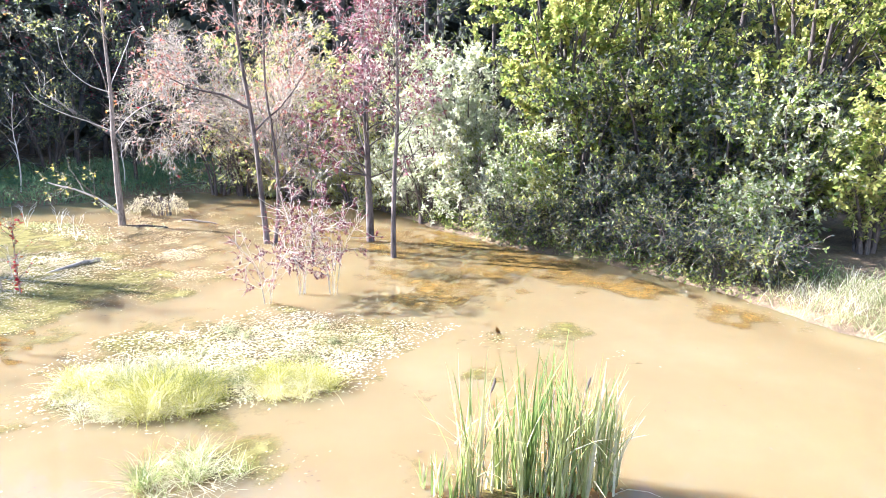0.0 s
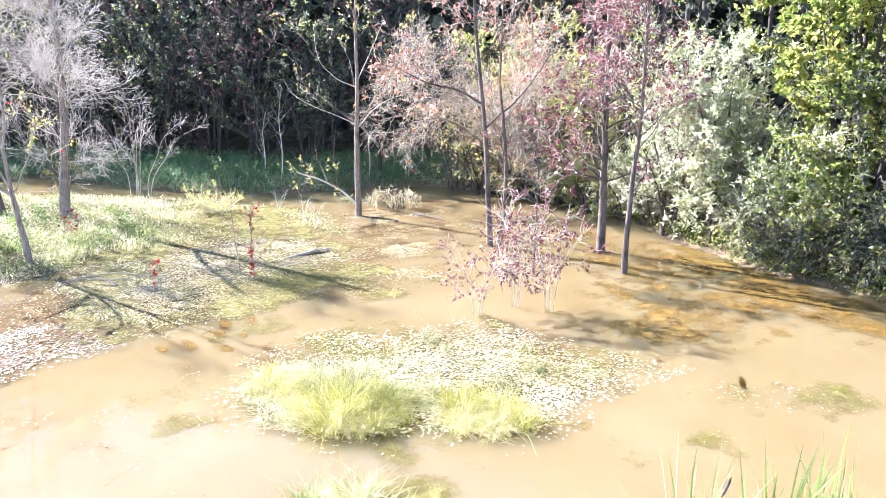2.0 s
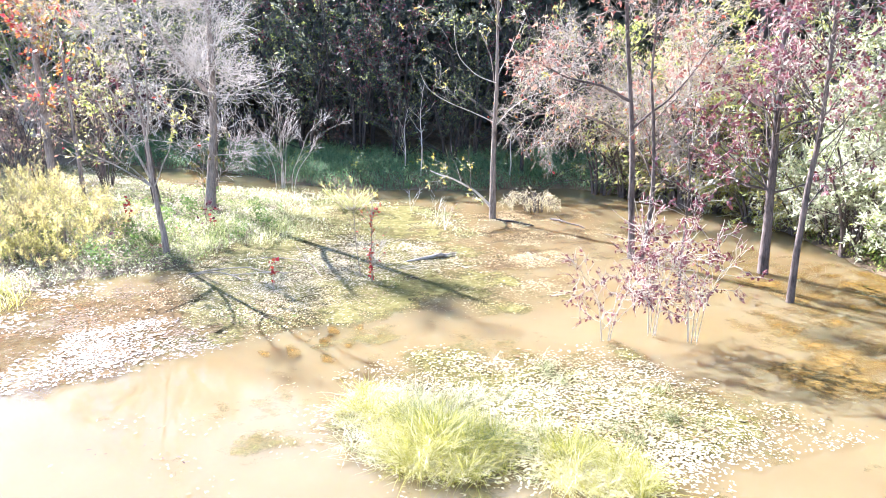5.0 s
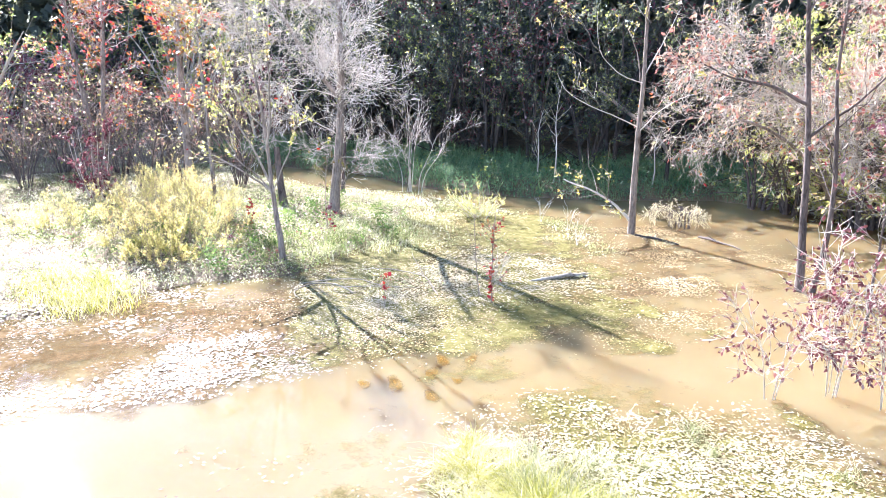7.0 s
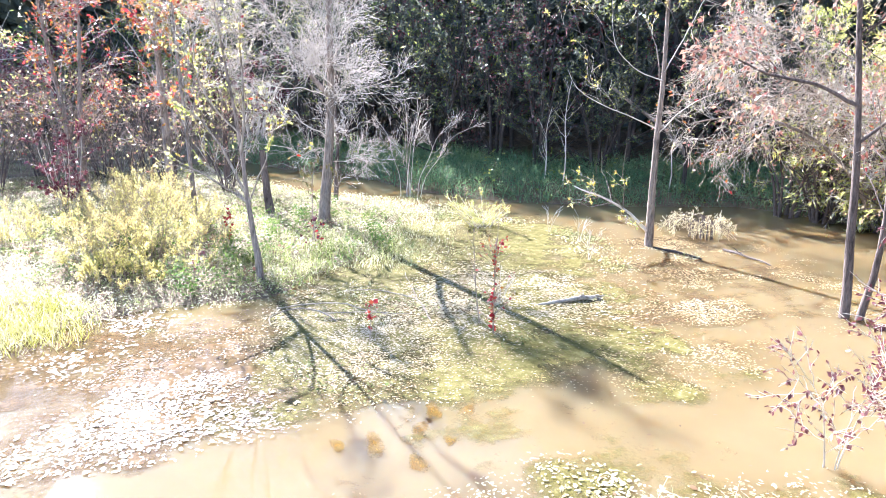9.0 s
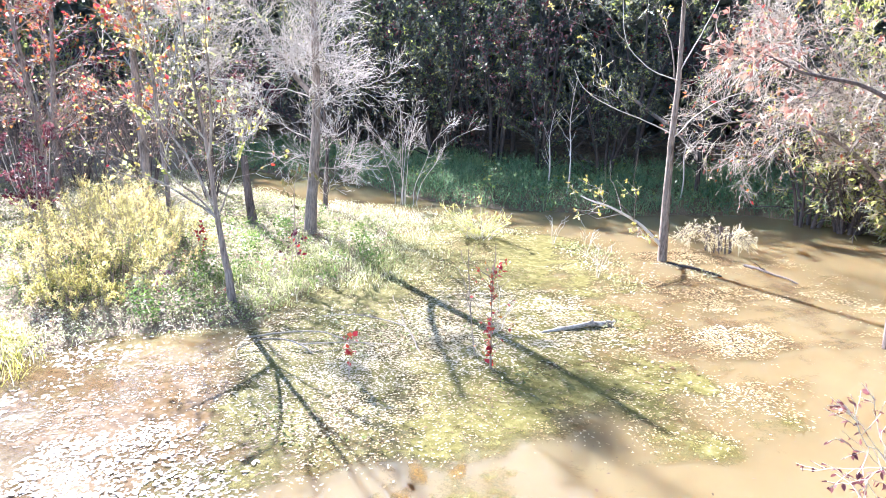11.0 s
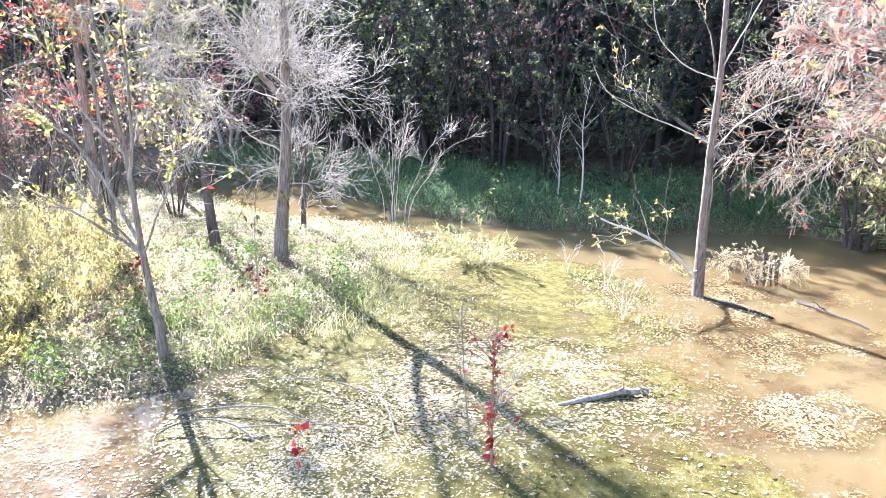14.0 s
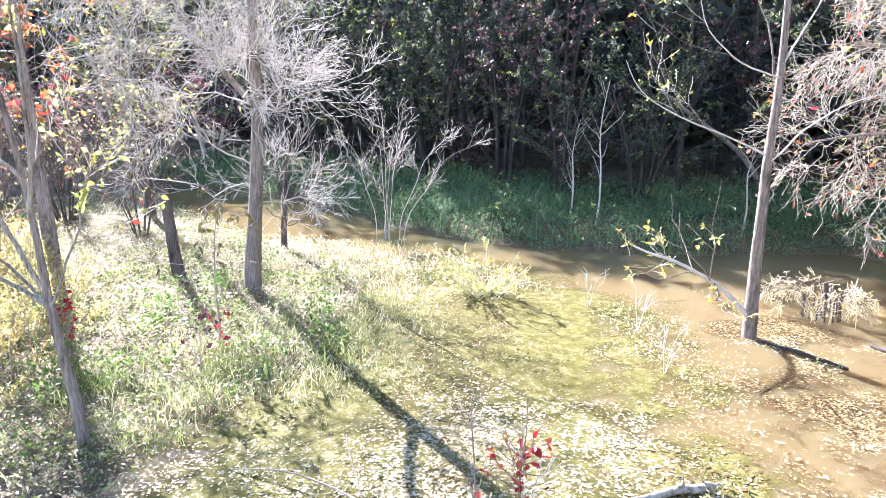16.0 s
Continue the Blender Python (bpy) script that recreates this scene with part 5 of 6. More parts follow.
SPARSE = [dict(count=24, s0=0.35, s1=0.98, angle=60, length=1.1, up=0.15, wig=0.05, n=7, ratio=0.2), dict(count=160, s0=0.2, angle=45, length=0.6, up=0.05, ratio=0.5), dict(count=300, s0=0.2, angle=40, length=0.3, up=0.0, ratio=0.6, n=4)]
tree("multi_stem_maple", (-19.6, 12.1, 0.05), "many-stemmed grey maple with red and orange leaves", MULTI, BUSHY, [(M_LEAF_AUTUMN, 1700, 0.085, 0.6, 0.6, 0.0, 1.0, 3), (M_LEAF_PURPLE, 600, 0.10, 0.6, 0.6, 0.0, 1.0, 1)],
     M_BARK_GREY, M_TWIG_PALE, seed=91, limb=M_TWIG_TAN)
tree("flat_maple", (-16.0, 12.8, 0.05), "straight grey maple with scarlet and orange leaves", [([(0, 0, -0.2), (-0.05, 0, 0.7), (-0.1, 0, 3.2), (-0.1, 0, 4.2), (-0.1, 0, 4.8)], 0.10, 0.05)], SPARSE,
     [(M_LEAF_AUTUMN, 900, 0.10, 0.65, 0.6, 0.0, 1.0, 3)], M_BARK_GREY, M_TWIG_PALE, seed=92)
tree("flat_maple", (-18.2, 15.6, 0.05), "thin dark maple with yellow-green leaves", [([(0, 0, -0.2), (-0.05, 0, 1.7), (0.1, 0, 4), (0, 0, 5.6)], 0.08, 0.03)], BUSHY,
     [(M_LEAF_YELLOW, 1400, 0.08, 0.45, 0.6, 0.0, 1.0, 3)], M_BARK_BROWN, M_TWIG_BROWN, seed=93)
tree("flat_maple", (-14.0, 12.2, 0.05), "thin young maple with yellow leaves on the flat", [([(0, 0, -0.2), (-0.05, 0, 1.7), (-0.15, 0, 4), (-0.2, 0, 4.5)], 0.045, 0.02)], SPARSE,
     [(M_LEAF_GOLD, 450, 0.08, 0.45, 0.6, 0.0, 1.0, 3)], M_BARK_GREY, M_TWIG_PALE, seed=94)
tree("purple_bush", (-16.8, 10.7, 0.05), "low dark purple-leaved bush in grass", [([(0, 0, -0.1), (0.3 * math.cos(a), 0.3 * math.sin(a), 0.6), (0.5 * math.cos(a), 0.5 * math.sin(a), 1.9)], 0.015, 0.005) for a in np.linspace(0, 5.5, 7)],
     [dict(count=60, s0=0.2, angle=50, length=0.45, up=0.1, ratio=0.6)], [(M_LEAF_PLUM, 1100, 0.085, 0.6, 0.5, 0.0, 1.0, 1)], M_TWIG_TAN, M_TWIG_TAN, "bush", "", 95, 5, 6)


BRUSH = tree("brush_bush", on(-17.2, 12.2), "tangle of pale leafless brush on the flat", [([(0.1 * math.cos(a), 0.1 * math.sin(a), -0.1), (0.35 * math.cos(a), 0.35 * math.sin(a), 0.9), (0.8 * math.cos(a), 0.8 * math.sin(a), 1.7), (1.2 * math.cos(a), 1.2 * math.sin(a), 2.3)], 0.014, 0.004) for a in np.linspace(0, 5.6, 9)],
             [dict(count=60, s0=0.15, angle=50, length=0.9, up=0.1, wig=0.08, ratio=0.6), dict(count=420, s0=0.15, angle=45, length=0.45, up=0.05, wig=0.08, ratio=0.6, n=4)], [(M_LEAF_PINK, 260, 0.07, 0.5, 0.5, 0.0, 1.0, 2), (M_LEAF_YELLOW, 160, 0.07, 0.5, 0.5, 0.0, 1.0, 2)], M_BARK_BROWN, M_TWIG_BROWN, "bush", "leafless brush", 96, 4, 8)
for x, y, a, s in ((-18.6, 14.0, 1.0, 1.1), (-16.6, 14.6, 2.2, 0.9), (-20.8, 13.2, 3.1, 1.2), (-21.2, 10.6, 4.0, 1.0), (-22.6, 15.4, 0.4, 1.2), (-19.8, 10.2, 5.0, 1.0), (-18.4, 11.2, 0.8, 0.9), (-22.0, 12.0, 2.7, 1.2)):
    copy_thing(BRUSH, Matrix.Translation(on(x, y)) @ Matrix.Rotation(a, 4, "Z") @ Matrix.Scale(s, 4))


# ---- leafy shrubs of the right bank ----
def bush(name, place, r, h, n, leafset, label, seed, category="shrub", twig=None, group="", stems=9, reach=1.0, sub=0.5, up=0.2, bark=None):
    rng = np.random.default_rng(seed)
    st = []
    for k in range(stems):
        a, q = 6.28 * (k + rng.random()) / stems, rng.uniform(0.25, 1.0) * r
        c, s = math.cos(a), math.sin(a)
        hh = h * rng.uniform(0.6, 1.0)
        st.append(([(0.12 * r * c, 0.12 * r * s, -0.1), (0.3 * q * c, 0.3 * q * s, hh * 0.4), (0.7 * q * c, 0.7 * q * s, hh * 0.8), (q * c, q * s, hh)], 0.012 * h + 0.01, 0.008))
    return tree(name, place, label, st, [dict(count=stems * 9, s0=0.04, s1=1.0, angle=60, length=reach * 0.42 * h, up=up, wig=0.06, n=5, ratio=0.45), dict(count=stems * 40, s0=0.2, angle=48, length=sub, up=0.02, ratio=0.5, n=4)],
                [(m, int(1.25 * n * f), 0.9 * sz, asp, dr, 0.0, 1.0, 2) for m, f, sz, asp, dr in leafset] + [(leafset[0][0], int(0.3 * n), 0.86 * leafset[0][2], leafset[0][3], leafset[0][4], 0.2, 1.0, 1)], bark or M_BARK_BROWN, twig or M_TWIG_BROWN, category, group, seed, 5, 8)


bush("willow_shrub", on(2.3, 17.9), 1.7, 3.6, 11000, [(M_LEAF_PALE, 1, 0.12, 0.3, 0.3)], "pale silvery willow shrub in full sun", 101)
bush("willow_shrub", on(1.5, 18.9), 1.5, 3.8, 8000, [(M_LEAF_PALE, 0.7, 0.12, 0.3, 0.3), (M_LEAF_YELLOW, 0.3, 0.1, 0.35, 0.3)], "tall pale willow shrub behind the maples", 102)
bush("willow_shrub", on(3.3, 16.7), 1.2, 2.6, 6000, [(M_LEAF_PALE, 0.6, 0.11, 0.3, 0.3), (M_LEAF_GREEN, 0.4, 0.11, 0.4, 0.3)], "low pale green shrub at the bank", 103)
bush("willow_shrub", on(1.3, 17.9), 1.3, 2.8, 6000, [(M_LEAF_PALE, 1, 0.11, 0.3, 0.3)], "pale silvery willow shrub hanging to the water", 121)
bush("willow_shrub", on(2.2, 16.9), 1.1, 1.9, 5000, [(M_LEAF_PALE, 0.8, 0.11, 0.3, 0.3), (M_LEAF_GREEN, 0.2, 0.1, 0.4, 0.3)], "low pale willow shrub at the water's edge", 122)
bush("willow_shrub", on(0.9, 18.7), 1.1, 1.6, 3600, [(M_LEAF_PALE, 1, 0.11, 0.3, 0.5)], "low pale willow trailing into the water", 135)
bush("willow_shrub", on(2.9, 16.1), 0.9, 1.3, 3200, [(M_LEAF_PALE, 0.8, 0.11, 0.3, 0.5), (M_LEAF_GREEN, 0.2, 0.1, 0.4, 0.3)], "low pale green willow over the bank's edge", 136)
bush("leafy_shrub", on(3.8, 15.5), 0.9, 1.5, 4500, [(M_LEAF_GREEN, 0.6, 0.10, 0.5, 0.4), (M_LEAF_PALE, 0.4, 0.1, 0.4, 0.3)], "low green shrub spilling over the bank", 123)
bush("leafy_shrub", on(5.0, 14.6), 0.9, 1.5, 4500, [(M_LEAF_SHADE, 0.7, 0.10, 0.5, 0.4), (M_LEAF_GREEN, 0.3, 0.1, 0.4, 0.3)], "low dark shrub spilling over the bank", 124)
bush("leafy_shrub", on(5.9, 14.2), 0.9, 2.2, 5000, [(M_LEAF_SHADE, 0.8, 0.10, 0.5, 0.4), (M_LEAF_GREEN, 0.2, 0.1, 0.4, 0.3)], "dark green shrub filling the shaded bank", 125)
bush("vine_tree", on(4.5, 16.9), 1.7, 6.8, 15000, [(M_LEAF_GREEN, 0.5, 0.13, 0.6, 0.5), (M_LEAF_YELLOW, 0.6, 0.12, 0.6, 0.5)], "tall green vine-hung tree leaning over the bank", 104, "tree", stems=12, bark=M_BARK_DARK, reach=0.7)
bush("leafy_shrub", on(4.6, 15.6), 0.9, 3.6, 6500, [(M_LEAF_SHADE, 0.35, 0.11, 0.6, 0.5), (M_LEAF_GREEN, 0.65, 0.11, 0.6, 0.5)], "green vine-covered shrub column", 105)
bush("leafy_shrub", on(6.2, 15.2), 1.6, 4.4, 11000, [(M_LEAF_SHADE, 0.4, 0.12, 0.55, 0.5), (M_LEAF_GREEN, 0.6, 0.12, 0.55, 0.5)], "dense dark green shrub in shade", 106)
bush("leafy_shrub", on(7.3, 14.2), 1.4, 3.4, 9000, [(M_LEAF_SHADE, 0.5, 0.11, 0.55, 0.5), (M_LEAF_GREEN, 0.5, 0.12, 0.55, 0.5)], "dense dark green shrub with bare inner twigs", 107)
bush("leafy_shrub", on(7.9, 12.9), 0.8, 2.7, 4500, [(M_LEAF_PALE, 0.5, 0.10, 0.5, 0.4), (M_LEAF_GREEN, 0.5, 0.10, 0.5, 0.4)], "sunlit pale green shrub at the bank", 108)
bush("leafy_shrub", on(7.1, 12.6), 0.8, 1.4, 3500, [(M_LEAF_PALE, 0.5, 0.10, 0.5, 0.4), (M_LEAF_GREEN, 0.5, 0.10, 0.5, 0.4)], "low sunlit bush at the water", 109)
bush("leafy_tree", on(9.3, 15.0), 2.2, 6.5, 14000, [(M_LEAF_YELLOW, 0.7, 0.12, 0.5, 0.5), (M_LEAF_GREEN, 0.3, 0.12, 0.5, 0.5)], "yellowing green tree with sunlit crown", 110, "tree", stems=12, bark=M_BARK_DARK)
bush("leafy_tree", on(7.0, 17.5), 2.4, 7.5, 14000, [(M_LEAF_GREEN, 0.5, 0.14, 0.6, 0.5), (M_LEAF_YELLOW, 0.5, 0.13, 0.6, 0.5)], "tall green tree behind the bank shrubs", 111, "tree", stems=12, bark=M_BARK_DARK)
bush("leafy_tree", on(10.8, 12.8), 1.8, 5.5, 10000, [(M_LEAF_YELLOW, 0.5, 0.12, 0.5, 0.5), (M_LEAF_GREEN, 0.5, 0.12, 0.5, 0.5)], "yellow-green tree on the open bank", 112, "tree", stems=10, bark=M_BARK_DARK)
bush("leafy_tree", on(12.5, 15.5), 2.5, 7.5, 11000, [(M_LEAF_GREEN, 1, 0.15, 0.6, 0.5)], "tall green tree at the back of the bank", 113, "tree", stems=11, bark=M_BARK_DARK)
bush("leafy_shrub", on(5.6, 13.9), 0.7, 1.3, 3500, [(M_LEAF_SHADE, 0.6, 0.09, 0.5, 0.4), (M_LEAF_GREEN, 0.4, 0.09, 0.5, 0.4)], "low green bush over the water's edge", 114)
bush("leafy_shrub", on(6.6, 13.2), 0.7, 1.2, 3500, [(M_LEAF_SHADE, 0.6, 0.09, 0.5, 0.4), (M_LEAF_GREEN, 0.4, 0.09, 0.5, 0.4)], "low dark green bush by the bank", 115)
# dark-leaved row along the waterline, painting the shade below the bank
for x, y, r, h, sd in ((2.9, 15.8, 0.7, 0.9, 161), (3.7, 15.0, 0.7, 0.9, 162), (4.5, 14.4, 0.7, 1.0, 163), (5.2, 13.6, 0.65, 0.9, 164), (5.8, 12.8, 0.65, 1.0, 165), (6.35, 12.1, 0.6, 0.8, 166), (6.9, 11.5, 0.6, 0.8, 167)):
    bush("leafy_shrub", on(x, y), r, h, 2600, [(M_LEAF_SHADE, 0.6, 0.085, 0.5, 0.5), (M_LEAF_GREEN, 0.4, 0.085, 0.5, 0.5)], "low undergrowth over the water's edge, leaves coloured dark for shade", sd, up=-0.1)
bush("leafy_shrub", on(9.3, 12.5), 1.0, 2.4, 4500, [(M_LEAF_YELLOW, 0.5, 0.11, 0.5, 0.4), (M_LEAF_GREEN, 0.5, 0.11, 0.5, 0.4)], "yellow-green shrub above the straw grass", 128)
bush("leafy_shrub", on(8.8, 13.8), 1.1, 3.0, 5000, [(M_LEAF_SHADE, 0.6, 0.11, 0.5, 0.4), (M_LEAF_GREEN, 0.4, 0.11, 0.5, 0.4)], "dark green shrub closing the bank", 129)
bush("leafy_shrub", on(10.2, 11.3), 1.1, 2.2, 4500, [(M_LEAF_GREEN, 0.6, 0.11, 0.5, 0.4), (M_LEAF_PALE, 0.4, 0.11, 0.5, 0.4)], "pale green shrub on the open bank", 130)
for x, y, r, h, sd in ((0.3, 19.5, 1.1, 1.5, 151), (-0.7, 20.4, 1.2, 1.8, 152), (-1.7, 21.2, 1.2, 1.6, 153), (-2.9, 21.9, 1.2, 1.4, 154)):
    bush("willow_shrub", on(x, y), r, h, 3600, [(M_LEAF_YELLOW, 0.6, 0.11, 0.3, 0.5), (M_LEAF_PALE, 0.4, 0.11, 0.3, 0.5)], "low pale yellow-green willow hanging over the channel", sd, twig=M_TWIG_PALE, up=-0.1)
bush("yellow_shrub", on(-1.4, 22.4), 1.9, 4.6, 4200, [(M_LEAF_YELLOW, 1, 0.12, 0.35, 0.4)], "yellow-green leafy shrub behind the maples", 116)
bush("yellow_shrub", on(-3.4, 23.4), 1.8, 4.6, 4200, [(M_LEAF_YELLOW, 0.8, 0.12, 0.35, 0.4), (M_LEAF_GREEN, 0.2, 0.12, 0.35, 0.4)], "yellow-green leafy shrub at the forest edge", 117)
bush("yellow_shrub", on(-2.2, 22.0), 1.6, 3.2, 2400, [(M_LEAF_YELLOW, 0.6, 0.10, 0.3, 0.5), (M_LEAF_PALE, 0.4, 0.10, 0.3, 0.5)], "pale yellow-green shrub leaning over the channel", 134, twig=M_TWIG_PALE)
bush("twiggy_shrub", on(-3.9, 22.6), 2.0, 4.2, 1800, [(M_LEAF_PINK, 0.3, 0.1, 0.45, 0.6), (M_LEAF_YELLOW, 0.5, 0.1, 0.4, 0.6)], "wide bare-twigged shrub with a few dusty red leaves", 118, twig=M_TWIG_TAN, stems=14, reach=1.3, sub=0.6, up=-0.1)
bush("twiggy_shrub", on(-2.5, 21.6), 1.8, 3.6, 1800, [(M_LEAF_PINK, 0.5, 0.11, 0.45, 0.6), (M_LEAF_YELLOW, 1.0, 0.11, 0.4, 0.6)], "bare twiggy shrub with rust red leaves", 119, twig=M_TWIG_TAN, stems=13, reach=1.3, sub=0.6, up=-0.1)
bush("twiggy_shrub", on(-5.0, 22.3), 1.7, 2.4, 500, [(M_LEAF_YELLOW, 0.6, 0.1, 0.3, 0.6), (M_LEAF_PINK, 0.4, 0.09, 0.45, 0.6)], "tangle of fine pale twigs drooping to the channel", 155, twig=M_TWIG_TAN, stems=6, reach=1.5, sub=0.55, up=-0.3)
bush("willow_shrub", on(-4.2, 22.2), 1.5, 2.2, 2000, [(M_LEAF_YELLOW, 0.8, 0.12, 0.25, 0.8), (M_LEAF_PALE, 0.2, 0.1, 0.25, 0.6)], "yellow-green willow drooping to the channel", 126, twig=M_TWIG_PALE, stems=12, reach=1.2, up=-0.3)
bush("willow_shrub", on(-0.2, 20.9), 1.6, 3.4, 3200, [(M_LEAF_YELLOW, 0.7, 0.12, 0.3, 0.5), (M_LEAF_PALE, 0.3, 0.1, 0.3, 0.5)], "yellow-green willow shrub behind the maples", 127, twig=M_TWIG_PALE)
tree("arching_tree", on(-3.0, 22.0), "arching bare tree with fine pale twigs and dusty red leaves",
     [([(0, 0, -0.2), (-0.5, -0.5, 1.6), (-1.3, -1.2, 2.9), (-2.1, -1.7, 3.5), (-3.0, -2.1, 3.6)], 0.07, 0.02), ([(0.1, 0, -0.2), (-0.5, 0.1, 2.0), (-1.6, -0.6, 3.6), (-2.9, -1.2, 4.6)], 0.06, 0.02),
      ([(0, 0.1, -0.2), (0.4, -0.8, 2.2), (0.6, -1.6, 4.0), (0.5, -2.0, 6)], 0.06, 0.02), ([(0, 0, -0.2), (-0.4, -1.0, 1.2), (-1.2, -1.9, 2.2), (-2.3, -2.6, 2.5), (-3.2, -3.0, 2.3)], 0.05, 0.012), ([(0, 0, 0), (0.3, -1.2, 1.2), (0.4, -2.3, 2.6), (0.2, -3.0, 3.2)], 0.05, 0.015)],
     [dict(count=110, s0=0.25, s1=1, angle=55, length=1.6, up=-0.1, wig=0.09, n=9, ratio=0.35), dict(count=2100, s0=0.15, angle=52, length=0.75, up=-0.1, wig=0.1, ratio=0.5, n=6), dict(count=4200, s0=0.15, angle=50, length=0.3, up=0, wig=0.1, ratio=0.5, n=4)],
     [(M_LEAF_PINK, 700, 0.08, 0.45, 0.7, 0.0, 1.0, 3), (M_LEAF_YELLOW, 600, 0.08, 0.4, 0.7, 0.0, 1.0, 3), (M_LEAF_AUTUMN, 600, 0.09, 0.45, 0.7, 0.0, 1.0, 3)], M_BARK_GREY, M_TWIG_TAN, seed=120, limb=M_TWIG_TAN)

sr = np.random.default_rng(77)
SCRUB = [bush("scrub_bush", on(-21.0, 9.0), 1.6, 3.0, 1700, [(M_LEAF_YELLOW, 0.7, 0.085, 0.45, 0.5), (M_LEAF_GREEN, 0.6, 0.085, 0.45, 0.5), (M_LEAF_AUTUMN, 0.4, 0.085, 0.5, 0.5)], "yellow-green autumn scrub on the flat", 131, "bush", M_TWIG_PALE, "autumn scrub", 5, bark=M_TWIG_TAN),
         bush("scrub_bush", on(-31.5, 14.0), 1.7, 3.4, 1900, [(M_LEAF_GREEN, 0.8, 0.085, 0.5, 0.5), (M_LEAF_PINK, 0.4, 0.085, 0.5, 0.5)], "green and rusty twiggy scrub on the flat", 132, "bush", M_TWIG_PALE, "autumn scrub", 5, bark=M_TWIG_TAN),
         bush("scrub_bush", on(-19.6, 6.4), 1.4, 2.6, 1500, [(M_LEAF_PURPLE, 1.0, 0.12, 0.55, 0.5)], "bare-twigged scrub with a few red leaves", 133, "bush", M_TWIG_PALE, "autumn scrub", 5, bark=M_TWIG_TAN)]
for k, (x, y) in enumerate([(-24, 6.5), (-25, 10.5), (-33.5, 18.6), (-31, 23), (-27.5, 8), (-28, 12), (-32.8, 16.6), (-22.5, 3.5), (-26.5, 3), (-30, 5.5), (-27.5, 19.2), (-24.2, 20.6), (-30.5, 20.6)]):
    copy_thing(SCRUB[k % 3], Matrix.Translation(on(x, y)) @ Matrix.Rotation(sr.random() * 6.28, 4, "Z") @ Matrix.Scale(sr.uniform(1.2, 1.8), 4))

# ---- the forest behind ----
def sunlit_cap(x, y):
    """Height at which a tree's shadow still falls short of the sunlit channel."""
    return 0.5 + 0.84 * max(y - 24.4 - 0.477 * x, 0.0)


def forest_tree(seed, h, r, leafmat, n, label, low=0.12):
    rng = np.random.default_rng(seed)
    # the brighter green leaf share stands in for sun flecks in the crown
    return tree("forest_tree", (0, 0, 0), label, [([(0, 0, -0.3), (0.05, 0, h * 0.3), (rng.normal(0, 0.2), rng.normal(0, 0.2), h * 0.65), (rng.normal(0, 0.3), 0, h)], r, 0.05)],
                [dict(count=40, s0=low, s1=0.98, angle=75, length=2.6, up=0.05, wig=0.05, n=5, ratio=0.3), dict(count=170, s0=0.2, angle=50, length=1.1, up=-0.05, ratio=0.5, n=4)],
                [(leafmat, n // 3, 0.19, 0.5, 0.4, 0.0, 1.0, 2), (M_LEAF_GREEN, n // 6, 0.15, 0.5, 0.4, 0.0, 1.0, 2)], M_BARK_DARK, M_BARK_DARK, "tree", "forest trees", seed, 7, whole=True)


KINDS = [forest_tree(201, 15, 0.17, M_LEAF_SHADE, 5200, "tall dark green forest tree in shade"), forest_tree(202, 13, 0.13, M_LEAF_SHADE, 5200, "tall green forest tree behind the pond"),
         forest_tree(203, 16, 0.2, M_LEAF_SHADE, 4500, "dark-trunked forest tree with high crown", 0.35), forest_tree(204, 11, 0.1, M_LEAF_SHADE, 5000, "young green forest tree at the bank")]
spots = []
fr = np.random.default_rng(5)
for x0 in np.arange(-36, 9, 2.8):
    for row in range(3):
        if row == 2 and round(x0 * 10) % 56 > 27:
            continue
        x, y = x0 + fr.uniform(-1.1, 1.1), 23.6 + row * 3.0 + fr.uniform(-1.1, 1.1) + (1.5 if x0 > -4 else 0)
        if x0 < -17:
            y += 0.5
        spots.append((x, y, fr.integers(0, 4)))
for x, y in ((13, 20), (10, 20), (15.5, 12), (14, 8), (6, 21), (3.5, 21.5), (9, 23), (1.5, 22.5)):
    spots.append((x, y, fr.integers(0, 4)))
HEIGHTS = (15, 13, 16, 11)
for k, (x, y, kind) in enumerate(spots):
    cap = (y - 18.6) / 0.46 if x < -3 else (y - 18) / 0.46
    if x < -3 and y - 0.303 * (-1.4 - x) < 24.5:
        cap = min(cap, 2.5 + 0.65 * (-1.4 - x))
    if x < -3:
        cap = min(cap, sunlit_cap(x, y))
    tall = min(fr.uniform(0.85, 1.15), cap / HEIGHTS[kind]) if x > -40 else 0.9
    if x > 8:
        tall = 0.8
    m = Matrix.Translation(on(x, y)) @ Matrix.Rotation(fr.random() * 6.28, 4, "Z") @ Matrix.Scale(max(tall, 0.3), 4)
    if k < 4:
        KINDS[k].matrix_basis = Matrix.Translation(on(x - 8, y + 14)) @ Matrix.Rotation(fr.random() * 6.28, 4, "Z")
    copy_thing(KINDS[kind], m)
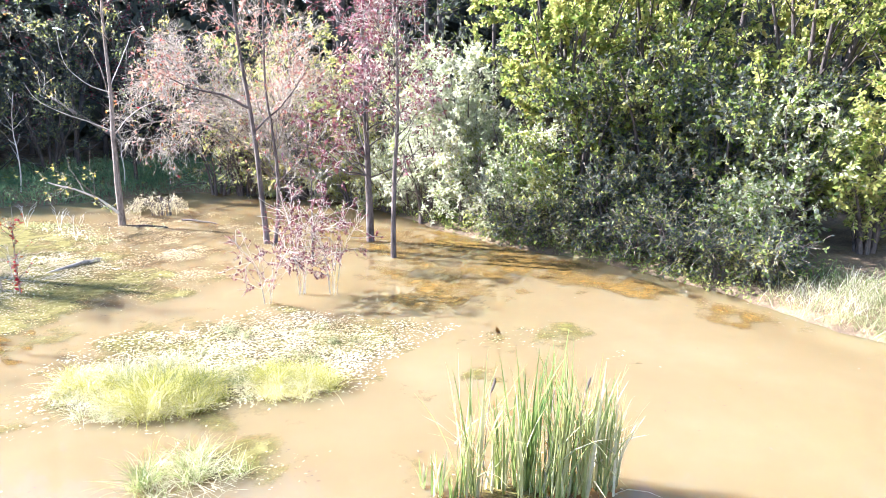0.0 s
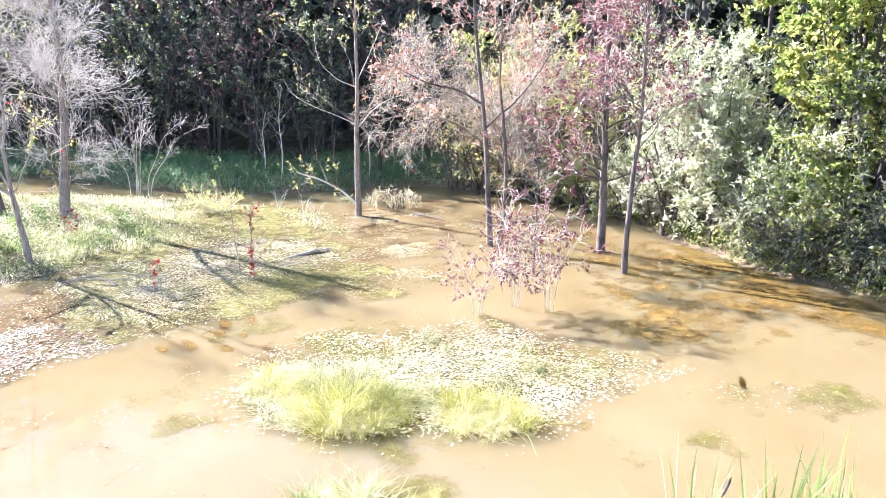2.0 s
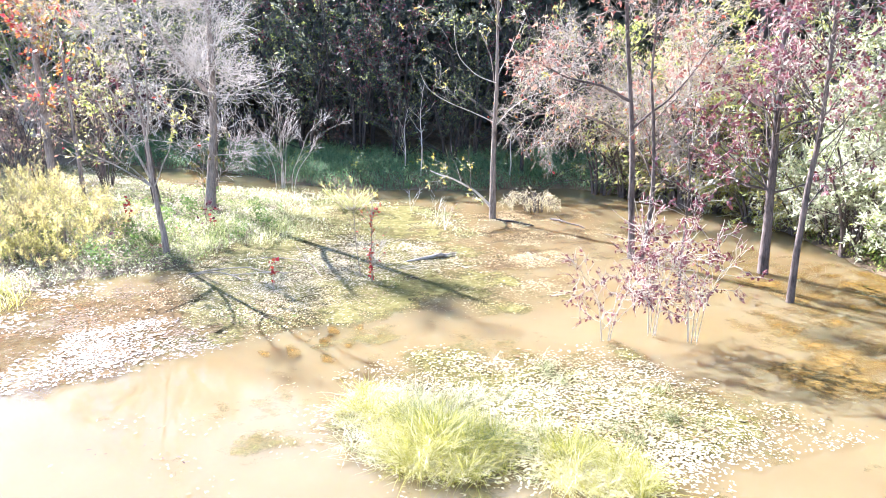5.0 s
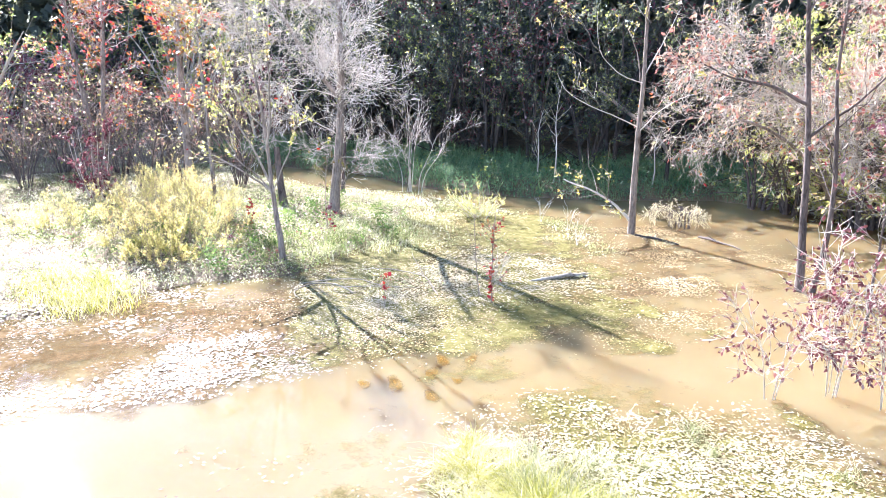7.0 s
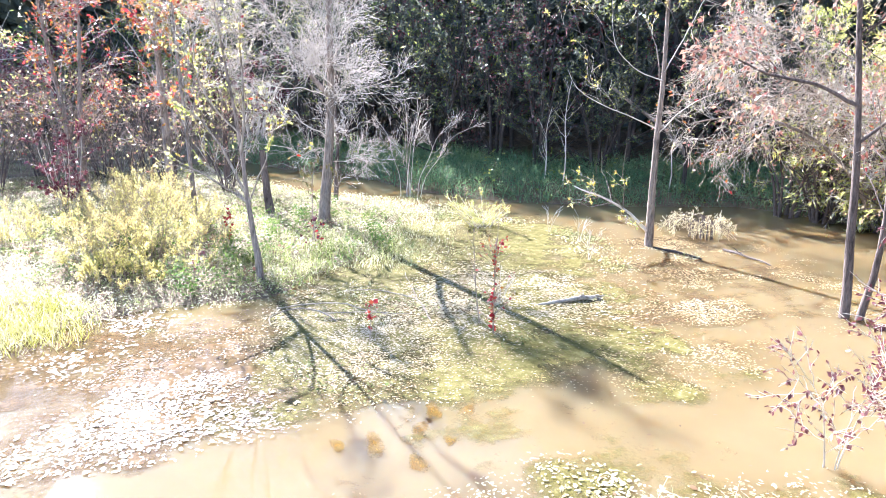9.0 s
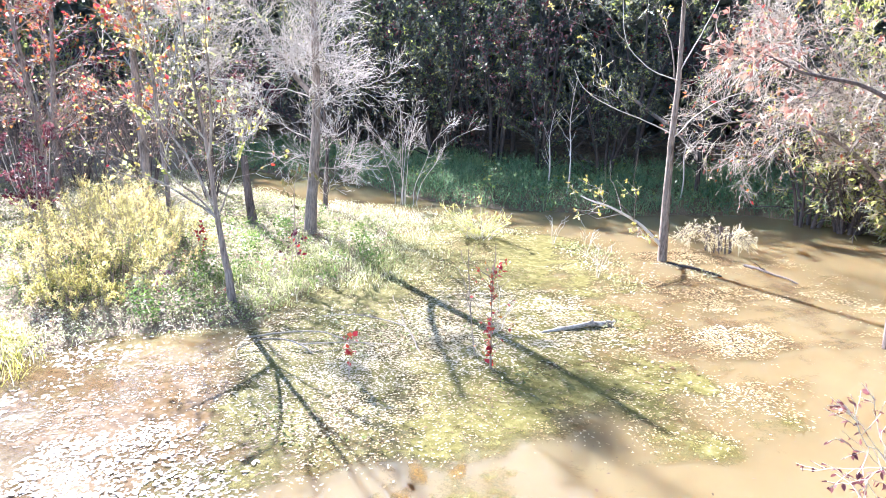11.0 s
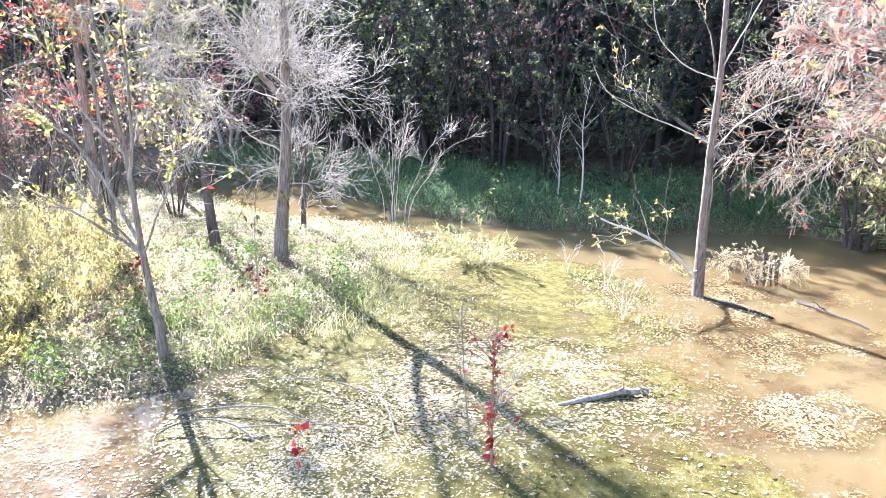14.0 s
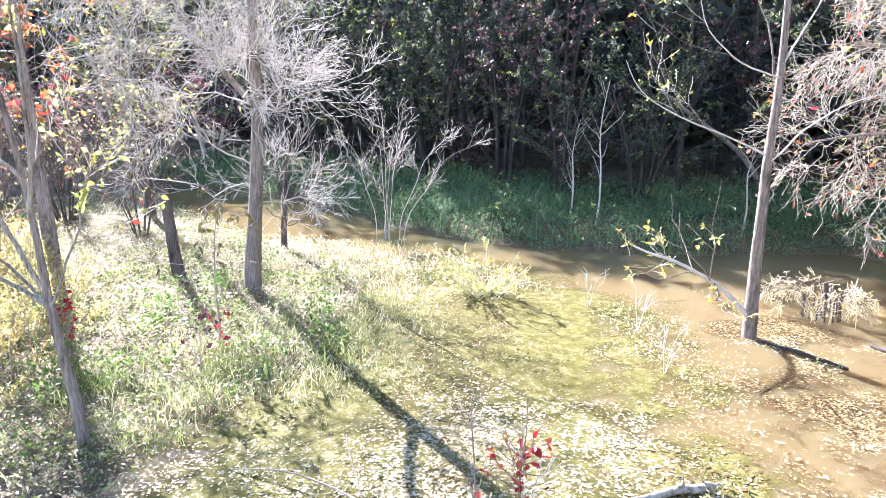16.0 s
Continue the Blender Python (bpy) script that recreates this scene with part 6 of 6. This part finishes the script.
# bright green leaves in the first kind stand in for sunlit ones
UNDER = [bush("understory_tree", on(-15.5, 23.4), 1.9, 5.5, 1900, [(M_LEAF_SHADE, 1.5, 0.13, 0.55, 0.5), (M_LEAF_GREEN, 0.5, 0.12, 0.5, 0.5)], "young green broadleaf tree in forest shade", 141, "tree", M_BARK_DARK, "understory trees", 5, bark=M_BARK_DARK),
         bush("understory_tree", on(-13.2, 24.2), 1.7, 5.5, 1900, [(M_LEAF_PURPLE, 0.8, 0.12, 0.5, 0.5), (M_LEAF_SHADE, 1.1, 0.13, 0.55, 0.5)], "dark purple-leaved young tree in forest shade", 142, "tree", M_BARK_DARK, "understory trees", 5, bark=M_BARK_DARK)]
for k, (x, y) in enumerate([(-19.5, 21.6), (-17.4, 22.2), (-15.6, 21.9), (-13.6, 22.2), (-11.8, 22.0), (-10.2, 22.6), (-21.5, 21.3), (-18, 24), (-20.5, 23.3), (-23, 24.5), (-11, 25.5), (-9.2, 26.5), (-17, 27), (-6.5, 26.5), (-4.5, 25.8), (-25, 27), (-34, 3), (-33, 7), (-35.5, 10.5), (-33.5, 13.5), (-35, 17), (-36, 20), (-31.5, 1), (-32, 4.6), (-33.8, 5.2), (-31.8, 9.2), (-33.2, 11.6), (-31.6, 12.8), (-32.4, 15.6), (-33.4, 18.2), (-31.8, 20.4), (-33.5, 22.6), (-29.8, 22.8), (-27.6, 23.6)]):
    copy_thing(UNDER[(k % 4) // 3], Matrix.Translation(on(x, y)) @ Matrix.Rotation(fr.random() * 6.28, 4, "Z") @ Matrix.Scale(max(min(fr.uniform(0.9, 1.1) + 0.04 * (y - 24), sunlit_cap(x, y) / 5.6 if x > -26 else 9), 0.6), 4))
far = np.random.default_rng(9)
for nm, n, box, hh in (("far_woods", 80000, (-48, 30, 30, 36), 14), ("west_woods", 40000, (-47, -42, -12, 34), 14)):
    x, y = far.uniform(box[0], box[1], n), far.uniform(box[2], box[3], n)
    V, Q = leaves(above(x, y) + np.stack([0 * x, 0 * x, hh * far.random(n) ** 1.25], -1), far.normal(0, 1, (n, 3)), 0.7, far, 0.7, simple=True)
    stuff(nm, mesh_of(nm, V, Q), M_LEAF_SHADE, "distant woodland with haze and shade in its leaf colour", "woods")
x, y = scatter((-28, 2, 22, 30), 40000, lambda x, y: np.clip(shore(x, y) / 3, 0, 1), far)
p = above(x, y, 0.01)
V, Q = leaves(p, np.zeros_like(p), 0.12, far, 0.6, flat=True, simple=True)
stuff("forest_litter", mesh_of("forest_litter", V, Q), M_LEAF_BROWN, "brown fallen leaves on the forest floor", "fallen leaves")
